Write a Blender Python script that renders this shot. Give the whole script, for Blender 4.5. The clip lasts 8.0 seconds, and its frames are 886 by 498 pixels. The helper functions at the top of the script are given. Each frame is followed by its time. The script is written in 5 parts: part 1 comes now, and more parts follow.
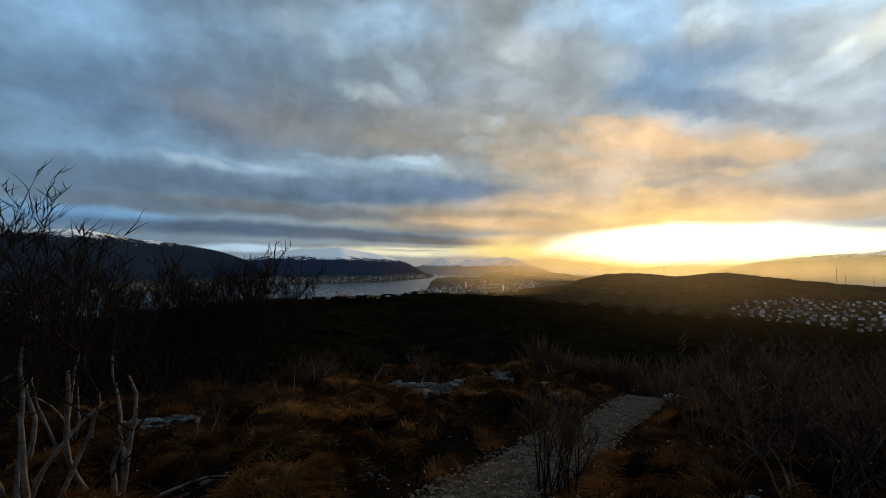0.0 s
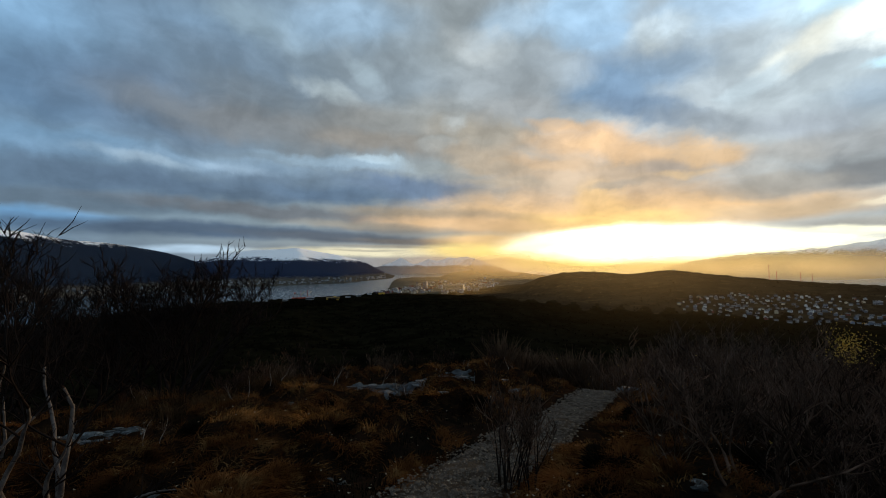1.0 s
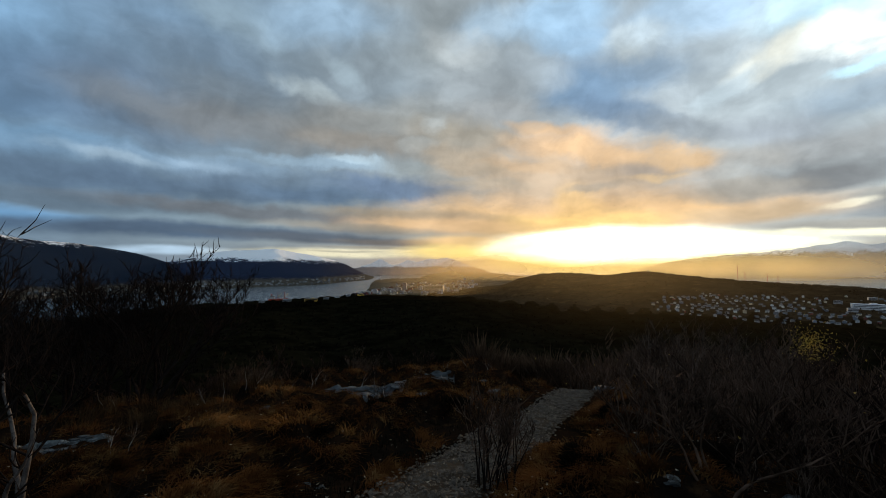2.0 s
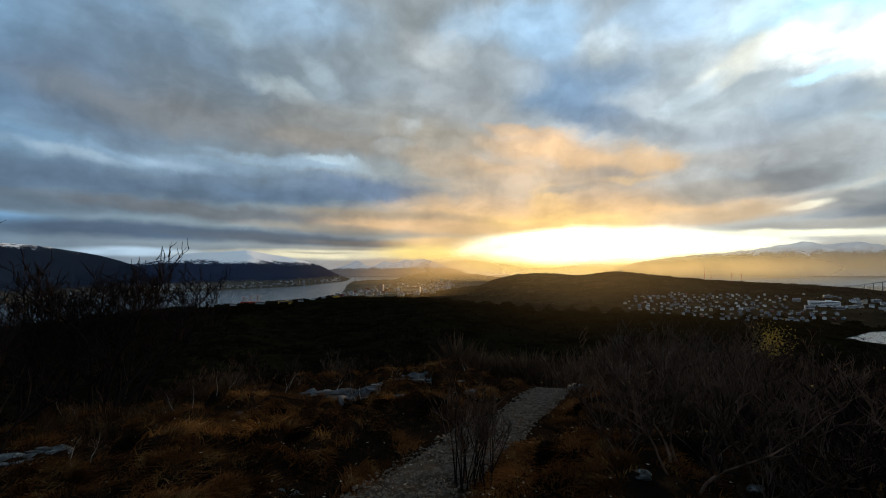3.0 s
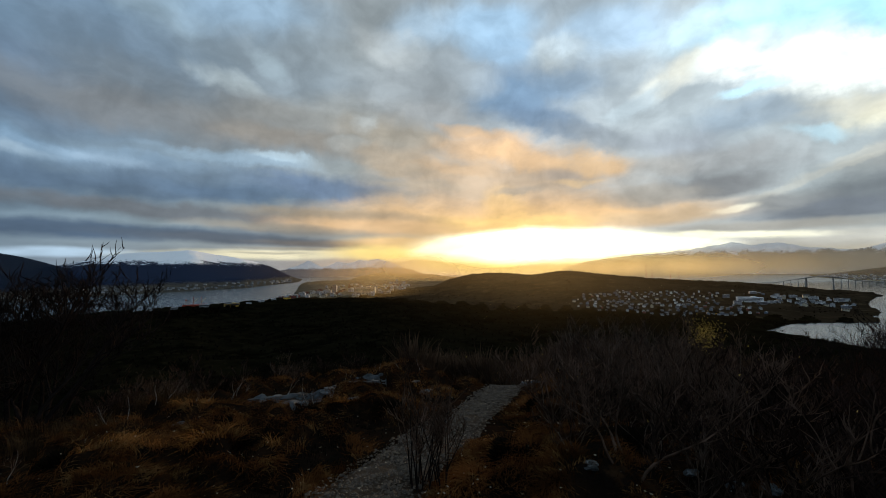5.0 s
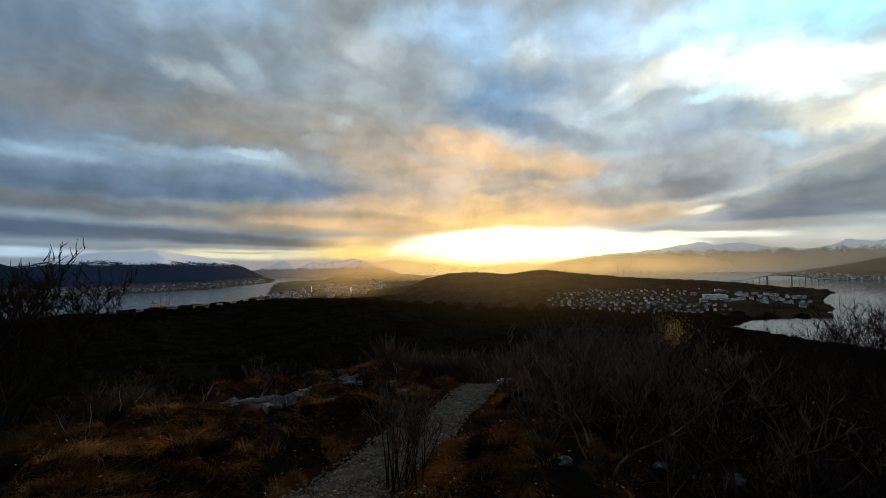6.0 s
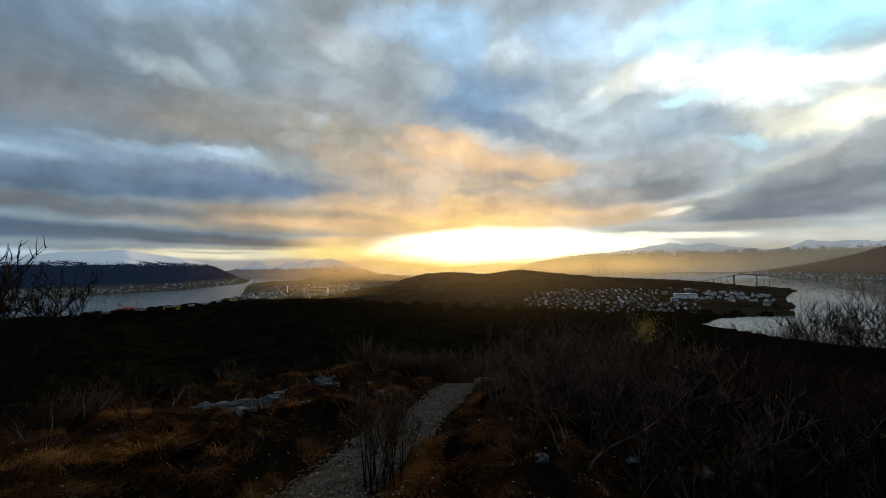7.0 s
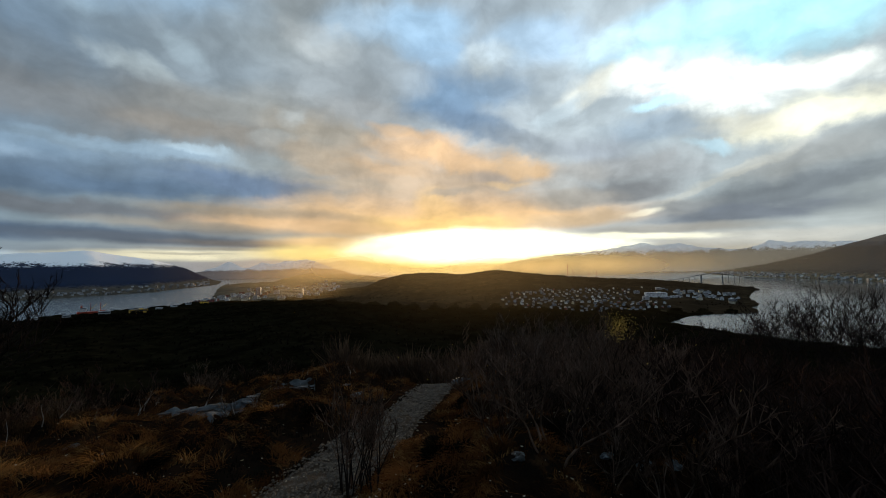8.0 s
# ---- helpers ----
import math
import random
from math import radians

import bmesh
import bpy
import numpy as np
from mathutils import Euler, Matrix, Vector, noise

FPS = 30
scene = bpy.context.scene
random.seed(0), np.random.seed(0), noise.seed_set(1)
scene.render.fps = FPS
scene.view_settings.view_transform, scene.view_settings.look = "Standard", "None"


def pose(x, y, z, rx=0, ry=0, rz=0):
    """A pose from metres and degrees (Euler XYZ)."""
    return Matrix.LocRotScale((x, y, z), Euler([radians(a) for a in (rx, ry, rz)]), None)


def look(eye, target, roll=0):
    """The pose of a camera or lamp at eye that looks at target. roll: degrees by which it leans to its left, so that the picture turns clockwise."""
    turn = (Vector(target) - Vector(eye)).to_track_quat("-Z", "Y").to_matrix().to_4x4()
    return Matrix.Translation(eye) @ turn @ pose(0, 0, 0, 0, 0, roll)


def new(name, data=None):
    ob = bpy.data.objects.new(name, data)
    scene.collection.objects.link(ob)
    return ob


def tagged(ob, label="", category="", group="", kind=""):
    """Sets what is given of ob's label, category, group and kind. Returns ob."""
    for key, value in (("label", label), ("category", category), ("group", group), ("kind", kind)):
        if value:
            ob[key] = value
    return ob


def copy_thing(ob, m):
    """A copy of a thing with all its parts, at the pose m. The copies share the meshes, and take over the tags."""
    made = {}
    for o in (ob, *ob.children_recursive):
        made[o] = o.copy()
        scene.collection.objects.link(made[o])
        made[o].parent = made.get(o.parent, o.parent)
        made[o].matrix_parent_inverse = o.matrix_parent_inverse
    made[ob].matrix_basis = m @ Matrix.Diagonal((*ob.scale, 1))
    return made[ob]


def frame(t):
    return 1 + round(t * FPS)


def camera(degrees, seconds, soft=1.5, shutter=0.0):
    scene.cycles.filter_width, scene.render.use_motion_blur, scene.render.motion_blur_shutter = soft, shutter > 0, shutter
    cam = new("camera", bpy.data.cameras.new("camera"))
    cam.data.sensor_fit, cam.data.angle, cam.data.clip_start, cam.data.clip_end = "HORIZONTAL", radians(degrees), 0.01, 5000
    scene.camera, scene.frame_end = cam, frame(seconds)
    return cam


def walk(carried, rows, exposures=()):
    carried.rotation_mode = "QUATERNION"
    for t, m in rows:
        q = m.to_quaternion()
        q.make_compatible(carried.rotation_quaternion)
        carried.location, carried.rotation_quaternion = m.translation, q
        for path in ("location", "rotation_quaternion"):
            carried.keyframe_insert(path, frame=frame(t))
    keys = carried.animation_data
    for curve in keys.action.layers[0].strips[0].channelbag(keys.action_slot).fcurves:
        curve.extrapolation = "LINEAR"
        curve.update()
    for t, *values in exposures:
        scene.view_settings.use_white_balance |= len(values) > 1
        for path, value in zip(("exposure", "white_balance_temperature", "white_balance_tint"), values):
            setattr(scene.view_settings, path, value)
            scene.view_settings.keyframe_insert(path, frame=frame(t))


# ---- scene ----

EYE = 1.6
SEA = -76.4
cam = camera(93.07, 8.0, soft=0.95)
ROWS = [
    (0.0, 0.00, 2.42, 0.46), (0.5, 3.10, 2.41, 0.15), (1.0, 5.32, 2.44, -0.05), (1.5, 6.76, 2.52, -0.01),
    (3.0, 11.25, 2.72, -0.33), (3.5, 13.19, 2.77, -0.50), (4.0, 14.75, 2.74, -0.61), (4.5, 15.93, 2.72, -0.58),
    (6.0, 20.52, 2.59, -0.77), (6.5, 21.99, 2.58, -0.83), (7.0, 23.47, 2.55, -0.82), (7.5, 24.98, 2.51, -0.91),
    (8.0, 26.58, 2.57, -1.02),
]
walk(cam, [(t, pose(0, 0, EYE, 90 + pitch, -roll, -yaw)) for t, yaw, pitch, roll in ROWS])

# ---- sun ----
SUN_AZ, SUN_EL = 28.0, 3.2
sun_data = bpy.data.lights.new("sun", "SUN")
sun_data.energy, sun_data.angle, sun_data.color = 3.0, radians(10), (1.0, 0.66, 0.36)
sun = new("sun", sun_data)
sun.matrix_basis = look((0, 0, 0), (-math.sin(radians(SUN_AZ)), -math.cos(radians(SUN_AZ)), -math.tan(radians(SUN_EL))))


def lin(r, g, b):
    """Linear colour from 0..255 display values."""
    return tuple(c / 255 / 12.92 if c / 255 <= 0.04045 else ((c / 255 + 0.055) / 1.055) ** 2.4 for c in (r, g, b))


class Nodes:
    """Short hand for node trees."""

    def __init__(self, tree):
        self.t = tree
        tree.nodes.clear()

    def add(self, kind, **settings):
        n = self.t.nodes.new(kind)
        for k, v in settings.items():
            setattr(n, k, v)
        return n

    def link(self, a, b):
        self.t.links.new(a, b)

    def math(self, op, a, b=None, c=None, clamp=False):
        n = self.add("ShaderNodeMath", operation=op, use_clamp=clamp)
        for i, v in enumerate((a, b, c)):
            if v is None:
                continue
            if isinstance(v, (int, float)):
                n.inputs[i].default_value = v
            else:
                self.link(v, n.inputs[i])
        return n.outputs[0]

    def noise(self, vec, scale, detail=4.0, rough=0.55, dist=0.0):
        n = self.add("ShaderNodeTexNoise")
        n.inputs["Scale"].default_value, n.inputs["Detail"].default_value = scale, detail
        n.inputs["Roughness"].default_value, n.inputs["Distortion"].default_value = rough, dist
        if vec is not None:
            self.link(vec, n.inputs["Vector"])
        return n

    def smooth(self, v, a, b, lo=0.0, hi=1.0):
        n = self.add("ShaderNodeMapRange", interpolation_type="SMOOTHSTEP")
        self.link(v, n.inputs["Value"])
        for k, x in zip(("From Min", "From Max", "To Min", "To Max"), (a, b, lo, hi)):
            n.inputs[k].default_value = x
        return n.outputs[0]

    def mix(self, f, a, b, blend="MIX"):
        n = self.add("ShaderNodeMix", data_type="RGBA", blend_type=blend)
        for s, v in ((n.inputs[0], f), (n.inputs[6], a), (n.inputs[7], b)):
            if isinstance(v, (int, float)):
                s.default_value = v
            elif isinstance(v, tuple):
                s.default_value = (*v, 1.0) if len(v) == 3 else v
            else:
                self.link(v, s)
        return n.outputs[2]

    def ramp(self, v, stops):
        n = self.add("ShaderNodeValToRGB")
        e = n.color_ramp.elements
        while len(e) < len(stops):
            e.new(0.5)
        for s, (p, c) in zip(e, stops):
            s.position, s.color = p, (*c, 1.0)
        self.link(v, n.inputs[0])
        return n.outputs[0]


# ---- sky: clear sky behind layered evening cloud ----
world = bpy.data.worlds.new("evening_sky")
scene.world = world
world.use_nodes = True
W = Nodes(world.node_tree)
heading = W.add("ShaderNodeTexCoord").outputs["Generated"]
sep = W.add("ShaderNodeSeparateXYZ")
W.link(heading, sep.inputs[0])
az = W.math("MULTIPLY", W.math("ARCTAN2", sep.outputs[0], sep.outputs[1]), 180 / math.pi)
el = W.math("MULTIPLY", W.math("ARCSINE", sep.outputs[2]), 180 / math.pi)
# a flat cloud deck overhead: the further, the more it is foreshortened
lift = W.math("ADD", W.math("MAXIMUM", sep.outputs[2], 0.0), 0.20)
deck = W.add("ShaderNodeCombineXYZ")
W.link(W.math("DIVIDE", sep.outputs[0], lift), deck.inputs[0])
W.link(W.math("DIVIDE", sep.outputs[1], lift), deck.inputs[1])
sky_at = W.add("ShaderNodeCombineXYZ")
W.link(az, sky_at.inputs[0])
W.link(el, sky_at.inputs[1])
swirl = W.add("ShaderNodeVectorMath", operation="SUBTRACT")
W.link(W.noise(deck.outputs[0], 2.0, 4.5, 0.52).outputs["Color"], swirl.inputs[0])
swirl.inputs[1].default_value = (0.5, 0.5, 0.5)
reach = W.add("ShaderNodeVectorMath", operation="MULTIPLY")
W.link(swirl.outputs[0], reach.inputs[0])
reach.inputs[1].default_value = (7.0, 3.4, 0.0)
grow = W.add("ShaderNodeVectorMath", operation="SCALE")
W.link(reach.outputs[0], grow.inputs[0])
W.link(W.smooth(el, 0.0, 20.0, 0.12, 1.0), grow.inputs["Scale"])
drift = W.add("ShaderNodeVectorMath", operation="ADD")
W.link(sky_at.outputs[0], drift.inputs[0])
W.link(grow.outputs[0], drift.inputs[1])
# rounded billows, the same size all over
puff_push = W.add("ShaderNodeVectorMath", operation="SUBTRACT")
W.link(W.noise(heading, 7.0, 6.0, 0.58, 0.2).outputs["Color"], puff_push.inputs[0])
puff_push.inputs[1].default_value = (0.5, 0.5, 0.5)
puff_reach = W.add("ShaderNodeVectorMath", operation="MULTIPLY")
W.link(puff_push.outputs[0], puff_reach.inputs[0])
puff_reach.inputs[1].default_value = (7.5, 4.6, 0.0)
puff_grow = W.add("ShaderNodeVectorMath", operation="SCALE")
W.link(puff_reach.outputs[0], puff_grow.inputs[0])
W.link(W.smooth(el, 1.0, 14.0, 0.06, 1.0), puff_grow.inputs["Scale"])
drift_all = W.add("ShaderNodeVectorMath", operation="ADD")
W.link(drift.outputs[0], drift_all.inputs[0])
W.link(puff_grow.outputs[0], drift_all.inputs[1])
drift = drift_all
fleece = W.noise(deck.outputs[0], 4.2, 4.5, 0.5, 0.3).outputs["Fac"]

nishita = W.add("ShaderNodeTexSky", sky_type="NISHITA", sun_disc=False)
nishita.sun_elevation, nishita.sun_rotation = radians(SUN_EL), radians(SUN_AZ)
clear = W.add("ShaderNodeVectorMath", operation="SCALE")
W.link(nishita.outputs[0], clear.inputs[0])
clear.inputs["Scale"].default_value = 0.1

# the cloud deck: bluish away from the sun, paler towards it
deck_tone = W.ramp(W.math("MULTIPLY_ADD", az, 1 / 360, 0.5), [
    (0.00, lin(144, 158, 178)), (0.28, lin(118, 136, 160)), (0.37, lin(104, 132, 162)), (0.45, lin(120, 136, 154)),
    (0.52, lin(146, 152, 158)), (0.58, lin(160, 172, 186)), (0.64, lin(186, 196, 206)), (0.71, lin(164, 170, 176)),
    (0.80, lin(142, 154, 170)), (1.00, lin(144, 158, 178))])
state = {"sky": W.mix(0.85, clear.outputs[0], deck_tone)}


def cloud(a, e, half_a, half_e, colour, cover=1.0, tilt=0.0, ragged=0.5, gain=1.0, warp=True):
    """One cloud, gap or lit patch: heading and height of its middle, half sizes, all in degrees."""
    m = W.add("ShaderNodeMapping", vector_type="TEXTURE")
    m.inputs["Location"].default_value = (a, e, 0)
    m.inputs["Rotation"].default_value = (0, 0, radians(tilt))
    m.inputs["Scale"].default_value = (half_a * 1.6, half_e * 1.6, 1)
    W.link(drift.outputs[0] if warp else sky_at.outputs[0], m.inputs["Vector"])
    g = W.add("ShaderNodeTexGradient", gradient_type="SPHERICAL")
    W.link(m.outputs[0], g.inputs[0])
    f = g.outputs["Fac"]
    if ragged:
        f = W.math("MULTIPLY_ADD", W.math("SUBTRACT", fleece, 0.5), W.math("MULTIPLY", f, 2.2 * ragged), f)
    f = W.smooth(f, 0.0, 0.72, 0.0, cover)
    c = tuple(v * gain for v in lin(*colour))
    state["sky"] = W.mix(f, state["sky"], c)


# the dark deck over the fjord
cloud(-43, 24, 9, 4, (128, 162, 196), 0.8)
cloud(-38, 18, 10, 3.6, (97, 123, 153), 0.85)
cloud(-28, 26, 9, 3.4, (112, 136, 162), 0.7)
cloud(-28, 18.5, 10, 4, (94, 109, 129), 0.85, -6)
cloud(-20, 23.5, 9, 2.6, (106, 121, 139), 0.7, -10)
cloud(-18, 28.5, 4.5, 1.8, (152, 171, 187), 0.6, -8, ragged=0.9)
cloud(-8, 30, 9, 2.6, (142, 166, 191), 0.75)
cloud(-14, 19.8, 10, 2.6, (110, 118, 128), 0.8, -6)
cloud(-14, 17.0, 16, 2.2, (121, 122, 126), 0.8, -5)
cloud(0, 23.0, 8, 3.4, (134, 144, 155), 0.8)
cloud(-1, 18.6, 11, 2.6, (134, 132, 131), 0.85, -4)
cloud(-3, 16.0, 8, 1.3, (138, 129, 122), 0.7, -5)
cloud(6, 20.4, 7, 2.4, (150, 150, 150), 0.75)
cloud(13, 23.6, 7, 3.2, (154, 159, 166), 0.8)
cloud(12, 17.4, 8, 2.2, (162, 150, 137), 0.8, -6)
cloud(16, 20.5, 6, 2.0, (152, 152, 155), 0.7)
# lit rim beneath it and the blue bank below
cloud(-38, 12.4, 9, 1.3, (112, 142, 172), 0.85, 3)
cloud(-24, 12.2, 12, 1.0, (134, 158, 184), 0.6, 1, ragged=0.7)
cloud(-31, 12.0, 4.5, 0.55, (166, 182, 198), 0.5, -3, ragged=0.7)
cloud(-21.5, 12.0, 3.5, 0.6, (160, 180, 202), 0.6, -8, ragged=0.9)
cloud(-9, 13.4, 8, 0.65, (148, 171, 194), 0.55, -4, ragged=0.7)
cloud(-4, 13.8, 3.5, 0.45, (172, 190, 206), 0.6, -6, ragged=0.8)
cloud(-38, 9.3, 12, 2.0, (88, 106, 128), 0.85, 2)
cloud(-22, 9.6, 15, 1.6, (86, 103, 125), 0.85)
cloud(-7, 10.4, 14, 1.9, (100, 117, 138), 0.8, -3)
cloud(-9, 9.6, 9, 0.8, (90, 110, 136), 0.5, -2)
cloud(2, 10.6, 8, 1.3, (104, 120, 146), 0.8, -3)
cloud(9, 11.6, 6, 0.9, (142, 147, 152), 0.7, -2)
cloud(-36, 6.9, 12, 0.9, (92, 106, 122), 0.85)
cloud(-16, 7.0, 15, 0.85, (104, 106, 113), 0.85, -2)
cloud(-40, 5.0, 7, 0.9, (108, 148, 188), 0.95, ragged=0.3)
# glow of the low sun under the deck
cloud(25, 11.4, 14, 4.6, (196, 168, 142), 0.85, ragged=0.7)
cloud(11, 14.0, 6, 1.6, (176, 156, 136), 0.7, -10)
cloud(24, 8.0, 20, 1.5, (208, 174, 142), 0.85)
cloud(27, 6.6, 24, 1.6, (232, 188, 140), 0.9, ragged=0.3)
cloud(25, 5.6, 12, 1.3, (252, 206, 134), 0.85, ragged=0.25)
cloud(26, 8.4, 2.6, 2.6, (250, 200, 126), 0.4, ragged=0.2)
cloud(4, 7.1, 11, 0.75, (160, 141, 122), 0.75, -3)
cloud(9, 5.7, 11, 0.95, (222, 180, 138), 0.85, -2, ragged=0.3)
cloud(-3, 5.3, 10, 0.6, (148, 134, 120), 0.65, -3, ragged=0.3)
cloud(-24, 4.4, 20, 0.85, (77, 92, 113), 0.95, 0)
cloud(-8, 3.9, 12, 0.65, (88, 94, 105), 0.95, -2, ragged=0.3)
cloud(2, 3.4, 8, 0.42, (112, 106, 104), 0.9, -2, ragged=0.3)
cloud(12, 3.6, 7, 0.8, (246, 200, 138), 0.8, ragged=0.2)
# orange-lit undersides, broken by grey
cloud(21.5, 18.3, 4.0, 0.8, (196, 164, 134), 0.75, -12)
cloud(24.5, 15.8, 7, 1.7, (222, 180, 140), 0.62, -10, ragged=0.7)
cloud(28.5, 14.4, 5.5, 1.0, (230, 186, 142), 0.5, -14, ragged=0.7)
cloud(20, 13.6, 5, 0.8, (198, 166, 136), 0.7, -6)
cloud(37.5, 13.0, 5, 1.3, (224, 184, 142), 0.8, -10, ragged=0.8)
cloud(33, 12.0, 2.6, 0.9, (176, 160, 150), 0.75, -8)
cloud(35, 10.9, 2.4, 0.5, (238, 198, 148), 0.5, -4)
cloud(28.2, 10.4, 2.8, 0.6, (172, 156, 142), 0.75)
cloud(15, 11.2, 5, 0.6, (180, 164, 148), 0.6)
# blue-grey wedge over the glow
cloud(28, 22.8, 6.0, 3.2, (113, 138, 167), 0.9, -6)
cloud(31.5, 19.0, 5.5, 1.8, (112, 132, 158), 0.85, -18)
cloud(34.5, 23.5, 4, 2.0, (130, 151, 176), 0.7)
cloud(37.5, 16.6, 5, 1.3, (140, 146, 155), 0.8, -14)
cloud(14, 30.5, 5, 2.0, (166, 188, 211), 0.7)
cloud(24, 30.5, 6, 2.2, (162, 193, 224), 0.8)
cloud(27, 27.6, 5, 1.4, (148, 178, 209), 0.7)
cloud(40, 28.6, 6, 2.2, (180, 205, 232), 0.8)
cloud(34, 27.4, 3.2, 1.5, (198, 204, 208), 0.55, ragged=0.8)
cloud(21, 25.4, 4, 1.8, (162, 170, 180), 0.6, -20)
# small bright gaps
cloud(-11.3, 22.5, 3.4, 1.2, (196, 204, 208), 0.42, -16, ragged=0.9)
cloud(-5.6, 25.2, 2.6, 1.0, (156, 170, 182), 0.6, -10, ragged=1.4)
cloud(3.6, 15.9, 2.6, 0.8, (184, 190, 194), 0.25, 4, ragged=0.8)
cloud(6.6, 18.9, 1.8, 1.2, (170, 174, 178), 0.6, 20, ragged=1.4)
cloud(9.6, 28.6, 4.2, 1.7, (188, 191, 195), 0.55, -16, ragged=0.8)
cloud(-1, 27.6, 3, 1.2, (164, 176, 188), 0.5, ragged=1.4)
# open sky and white cloud on the sunny side
cloud(66, 24.8, 13, 3.4, (186, 236, 255), 0.97)
cloud(56, 26.4, 7, 2.4, (188, 226, 250), 0.9)
cloud(49, 26.5, 5, 2.0, (200, 222, 238), 0.85)
cloud(55, 23.0, 5, 1.3, (228, 240, 246), 0.8, ragged=1.0)
cloud(57, 20.6, 8.5, 1.8, (255, 255, 252), 1.0, -8, ragged=1.3, gain=1.15)
cloud(65, 18.3, 8, 1.9, (255, 254, 248), 1.0, -2, ragged=1.2, gain=1.12)
cloud(46.5, 22.2, 3.6, 1.6, (226, 222, 212), 0.85, 12, ragged=0.9)
cloud(42.6, 19.8, 3.2, 1.2, (190, 201, 211), 0.85, 28, ragged=0.9)
cloud(54.0, 18.0, 2.6, 0.5, (196, 230, 248), 0.8)
cloud(68, 14.6, 7, 1.3, (242, 234, 212), 0.9, 6, ragged=1.0)
cloud(60.5, 15.4, 5, 0.9, (222, 216, 202), 0.75, -4, ragged=0.9)
cloud(53.5, 15.8, 5.5, 1.3, (156, 170, 186), 0.9, -4)
cloud(47.5, 14.6, 5, 1.6, (152, 157, 167), 0.85, -8)
cloud(58.8, 13.2, 2.2, 0.55, (192, 220, 236), 0.75, -6)
cloud(50.5, 11.8, 6.5, 1.6, (150, 150, 153), 0.88, -4)
cloud(45.5, 11.4, 3.5, 1.4, (162, 158, 156), 0.75)
cloud(51, 9.2, 6.5, 1.4, (128, 128, 132), 0.9, 4)
cloud(44, 8.6, 5, 1.1, (160, 152, 145), 0.8)
cloud(68, 11.0, 6, 1.8, (156, 157, 158), 0.9, 10)
cloud(66, 7.6, 9, 1.6, (121, 126, 133), 0.95, 8)
cloud(62, 5.6, 10, 1.0, (116, 121, 131), 0.95, 2)
cloud(55.5, 6.8, 4, 0.8, (136, 138, 142), 0.8, 4)
cloud(59, 9.0, 6, 0.4, (196, 192, 184), 0.5, 20, ragged=1.2)
cloud(64, 11.5, 4, 0.5, (200, 196, 188), 0.5, 18, ragged=1.2)
cloud(52.0, 6.2, 1.9, 0.34, (240, 230, 210), 0.8, 10, ragged=0.8)
cloud(45, 6.0, 6, 0.9, (208, 178, 146), 0.8, ragged=0.3)
cloud(55, 4.2, 9, 0.6, (166, 160, 154), 0.85, ragged=0.3)
cloud(63, 2.9, 12, 0.6, (196, 191, 184), 0.85, ragged=0.3)
# clear strip along the horizon, blazing where the sun stands behind it
cloud(-25, 2.1, 6, 0.42, (178, 198, 220), 0.8, ragged=0.2)
cloud(-4, 2.0, 13, 0.6, (232, 218, 186), 0.85, ragged=0.3)
cloud(-1, 2.75, 7, 0.18, (150, 142, 130), 0.75, -1, ragged=0.3)
cloud(-5, 2.2, 4, 0.14, (160, 150, 136), 0.65, ragged=0.3)
cloud(60, 0.8, 18, 1.4, (176, 165, 150), 0.9, ragged=0.2)
cloud(9, 2.2, 6, 0.9, (255, 222, 140), 0.9, ragged=0.3)
cloud(29, 1.3, 15.5, 2.3, (255, 222, 118), 0.95, ragged=0.2, gain=1.15)
cloud(30, 2.8, 12.5, 1.85, (255, 250, 222), 1.0, ragged=0.35, gain=2.6)
cloud(19.5, 3.3, 5.0, 0.75, (255, 246, 205), 1.0, 10, ragged=0.6, gain=1.6)
cloud(41, 3.1, 8.5, 1.0, (255, 248, 225), 1.0, -3, ragged=0.5, gain=1.9)
cloud(52, 3.5, 7, 0.36, (255, 246, 220), 0.85, -3, ragged=0.5, gain=1.2)

# grain of the cloud; the unseen sky overhead is brightened to light the land
billow = W.noise(deck.outputs[0], 1.7, 4.0, 0.5, 0.5).outputs["Fac"]
tone = W.math("MULTIPLY", W.smooth(fleece, 0.3, 0.7, 0.97, 1.04), W.smooth(billow, 0.3, 0.7, 0.94, 1.07))
round_puff = W.noise(heading, 15.0, 4.0, 0.55, 0.4).outputs["Fac"]
tone = W.math("MULTIPLY", tone, W.smooth(W.math("MULTIPLY_ADD", W.math("SUBTRACT", round_puff, 0.5), W.smooth(el, 3.0, 10.0), 0.5), 0.3, 0.7, 0.90, 1.11))
roll_at = W.add("ShaderNodeMapping")
roll_at.inputs["Scale"].default_value = (0.10, 0.22, 1.0)
roll_at.inputs["Rotation"].default_value = (0, 0, radians(18))
W.link(drift.outputs[0], roll_at.inputs["Vector"])
puffs = W.noise(roll_at.outputs[0], 1.0, 5.0, 0.52, 0.3).outputs["Fac"]
tone = W.math("MULTIPLY", tone, W.smooth(puffs, 0.3, 0.72, 0.88, 1.15))
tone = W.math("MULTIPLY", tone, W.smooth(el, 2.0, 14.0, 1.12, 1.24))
sky_now = W.add("ShaderNodeVectorMath", operation="SCALE")
W.link(W.mix(1.0, state["sky"], (0.945, 1.012, 1.0), "MULTIPLY"), sky_now.inputs[0])
W.link(tone, sky_now.inputs["Scale"])
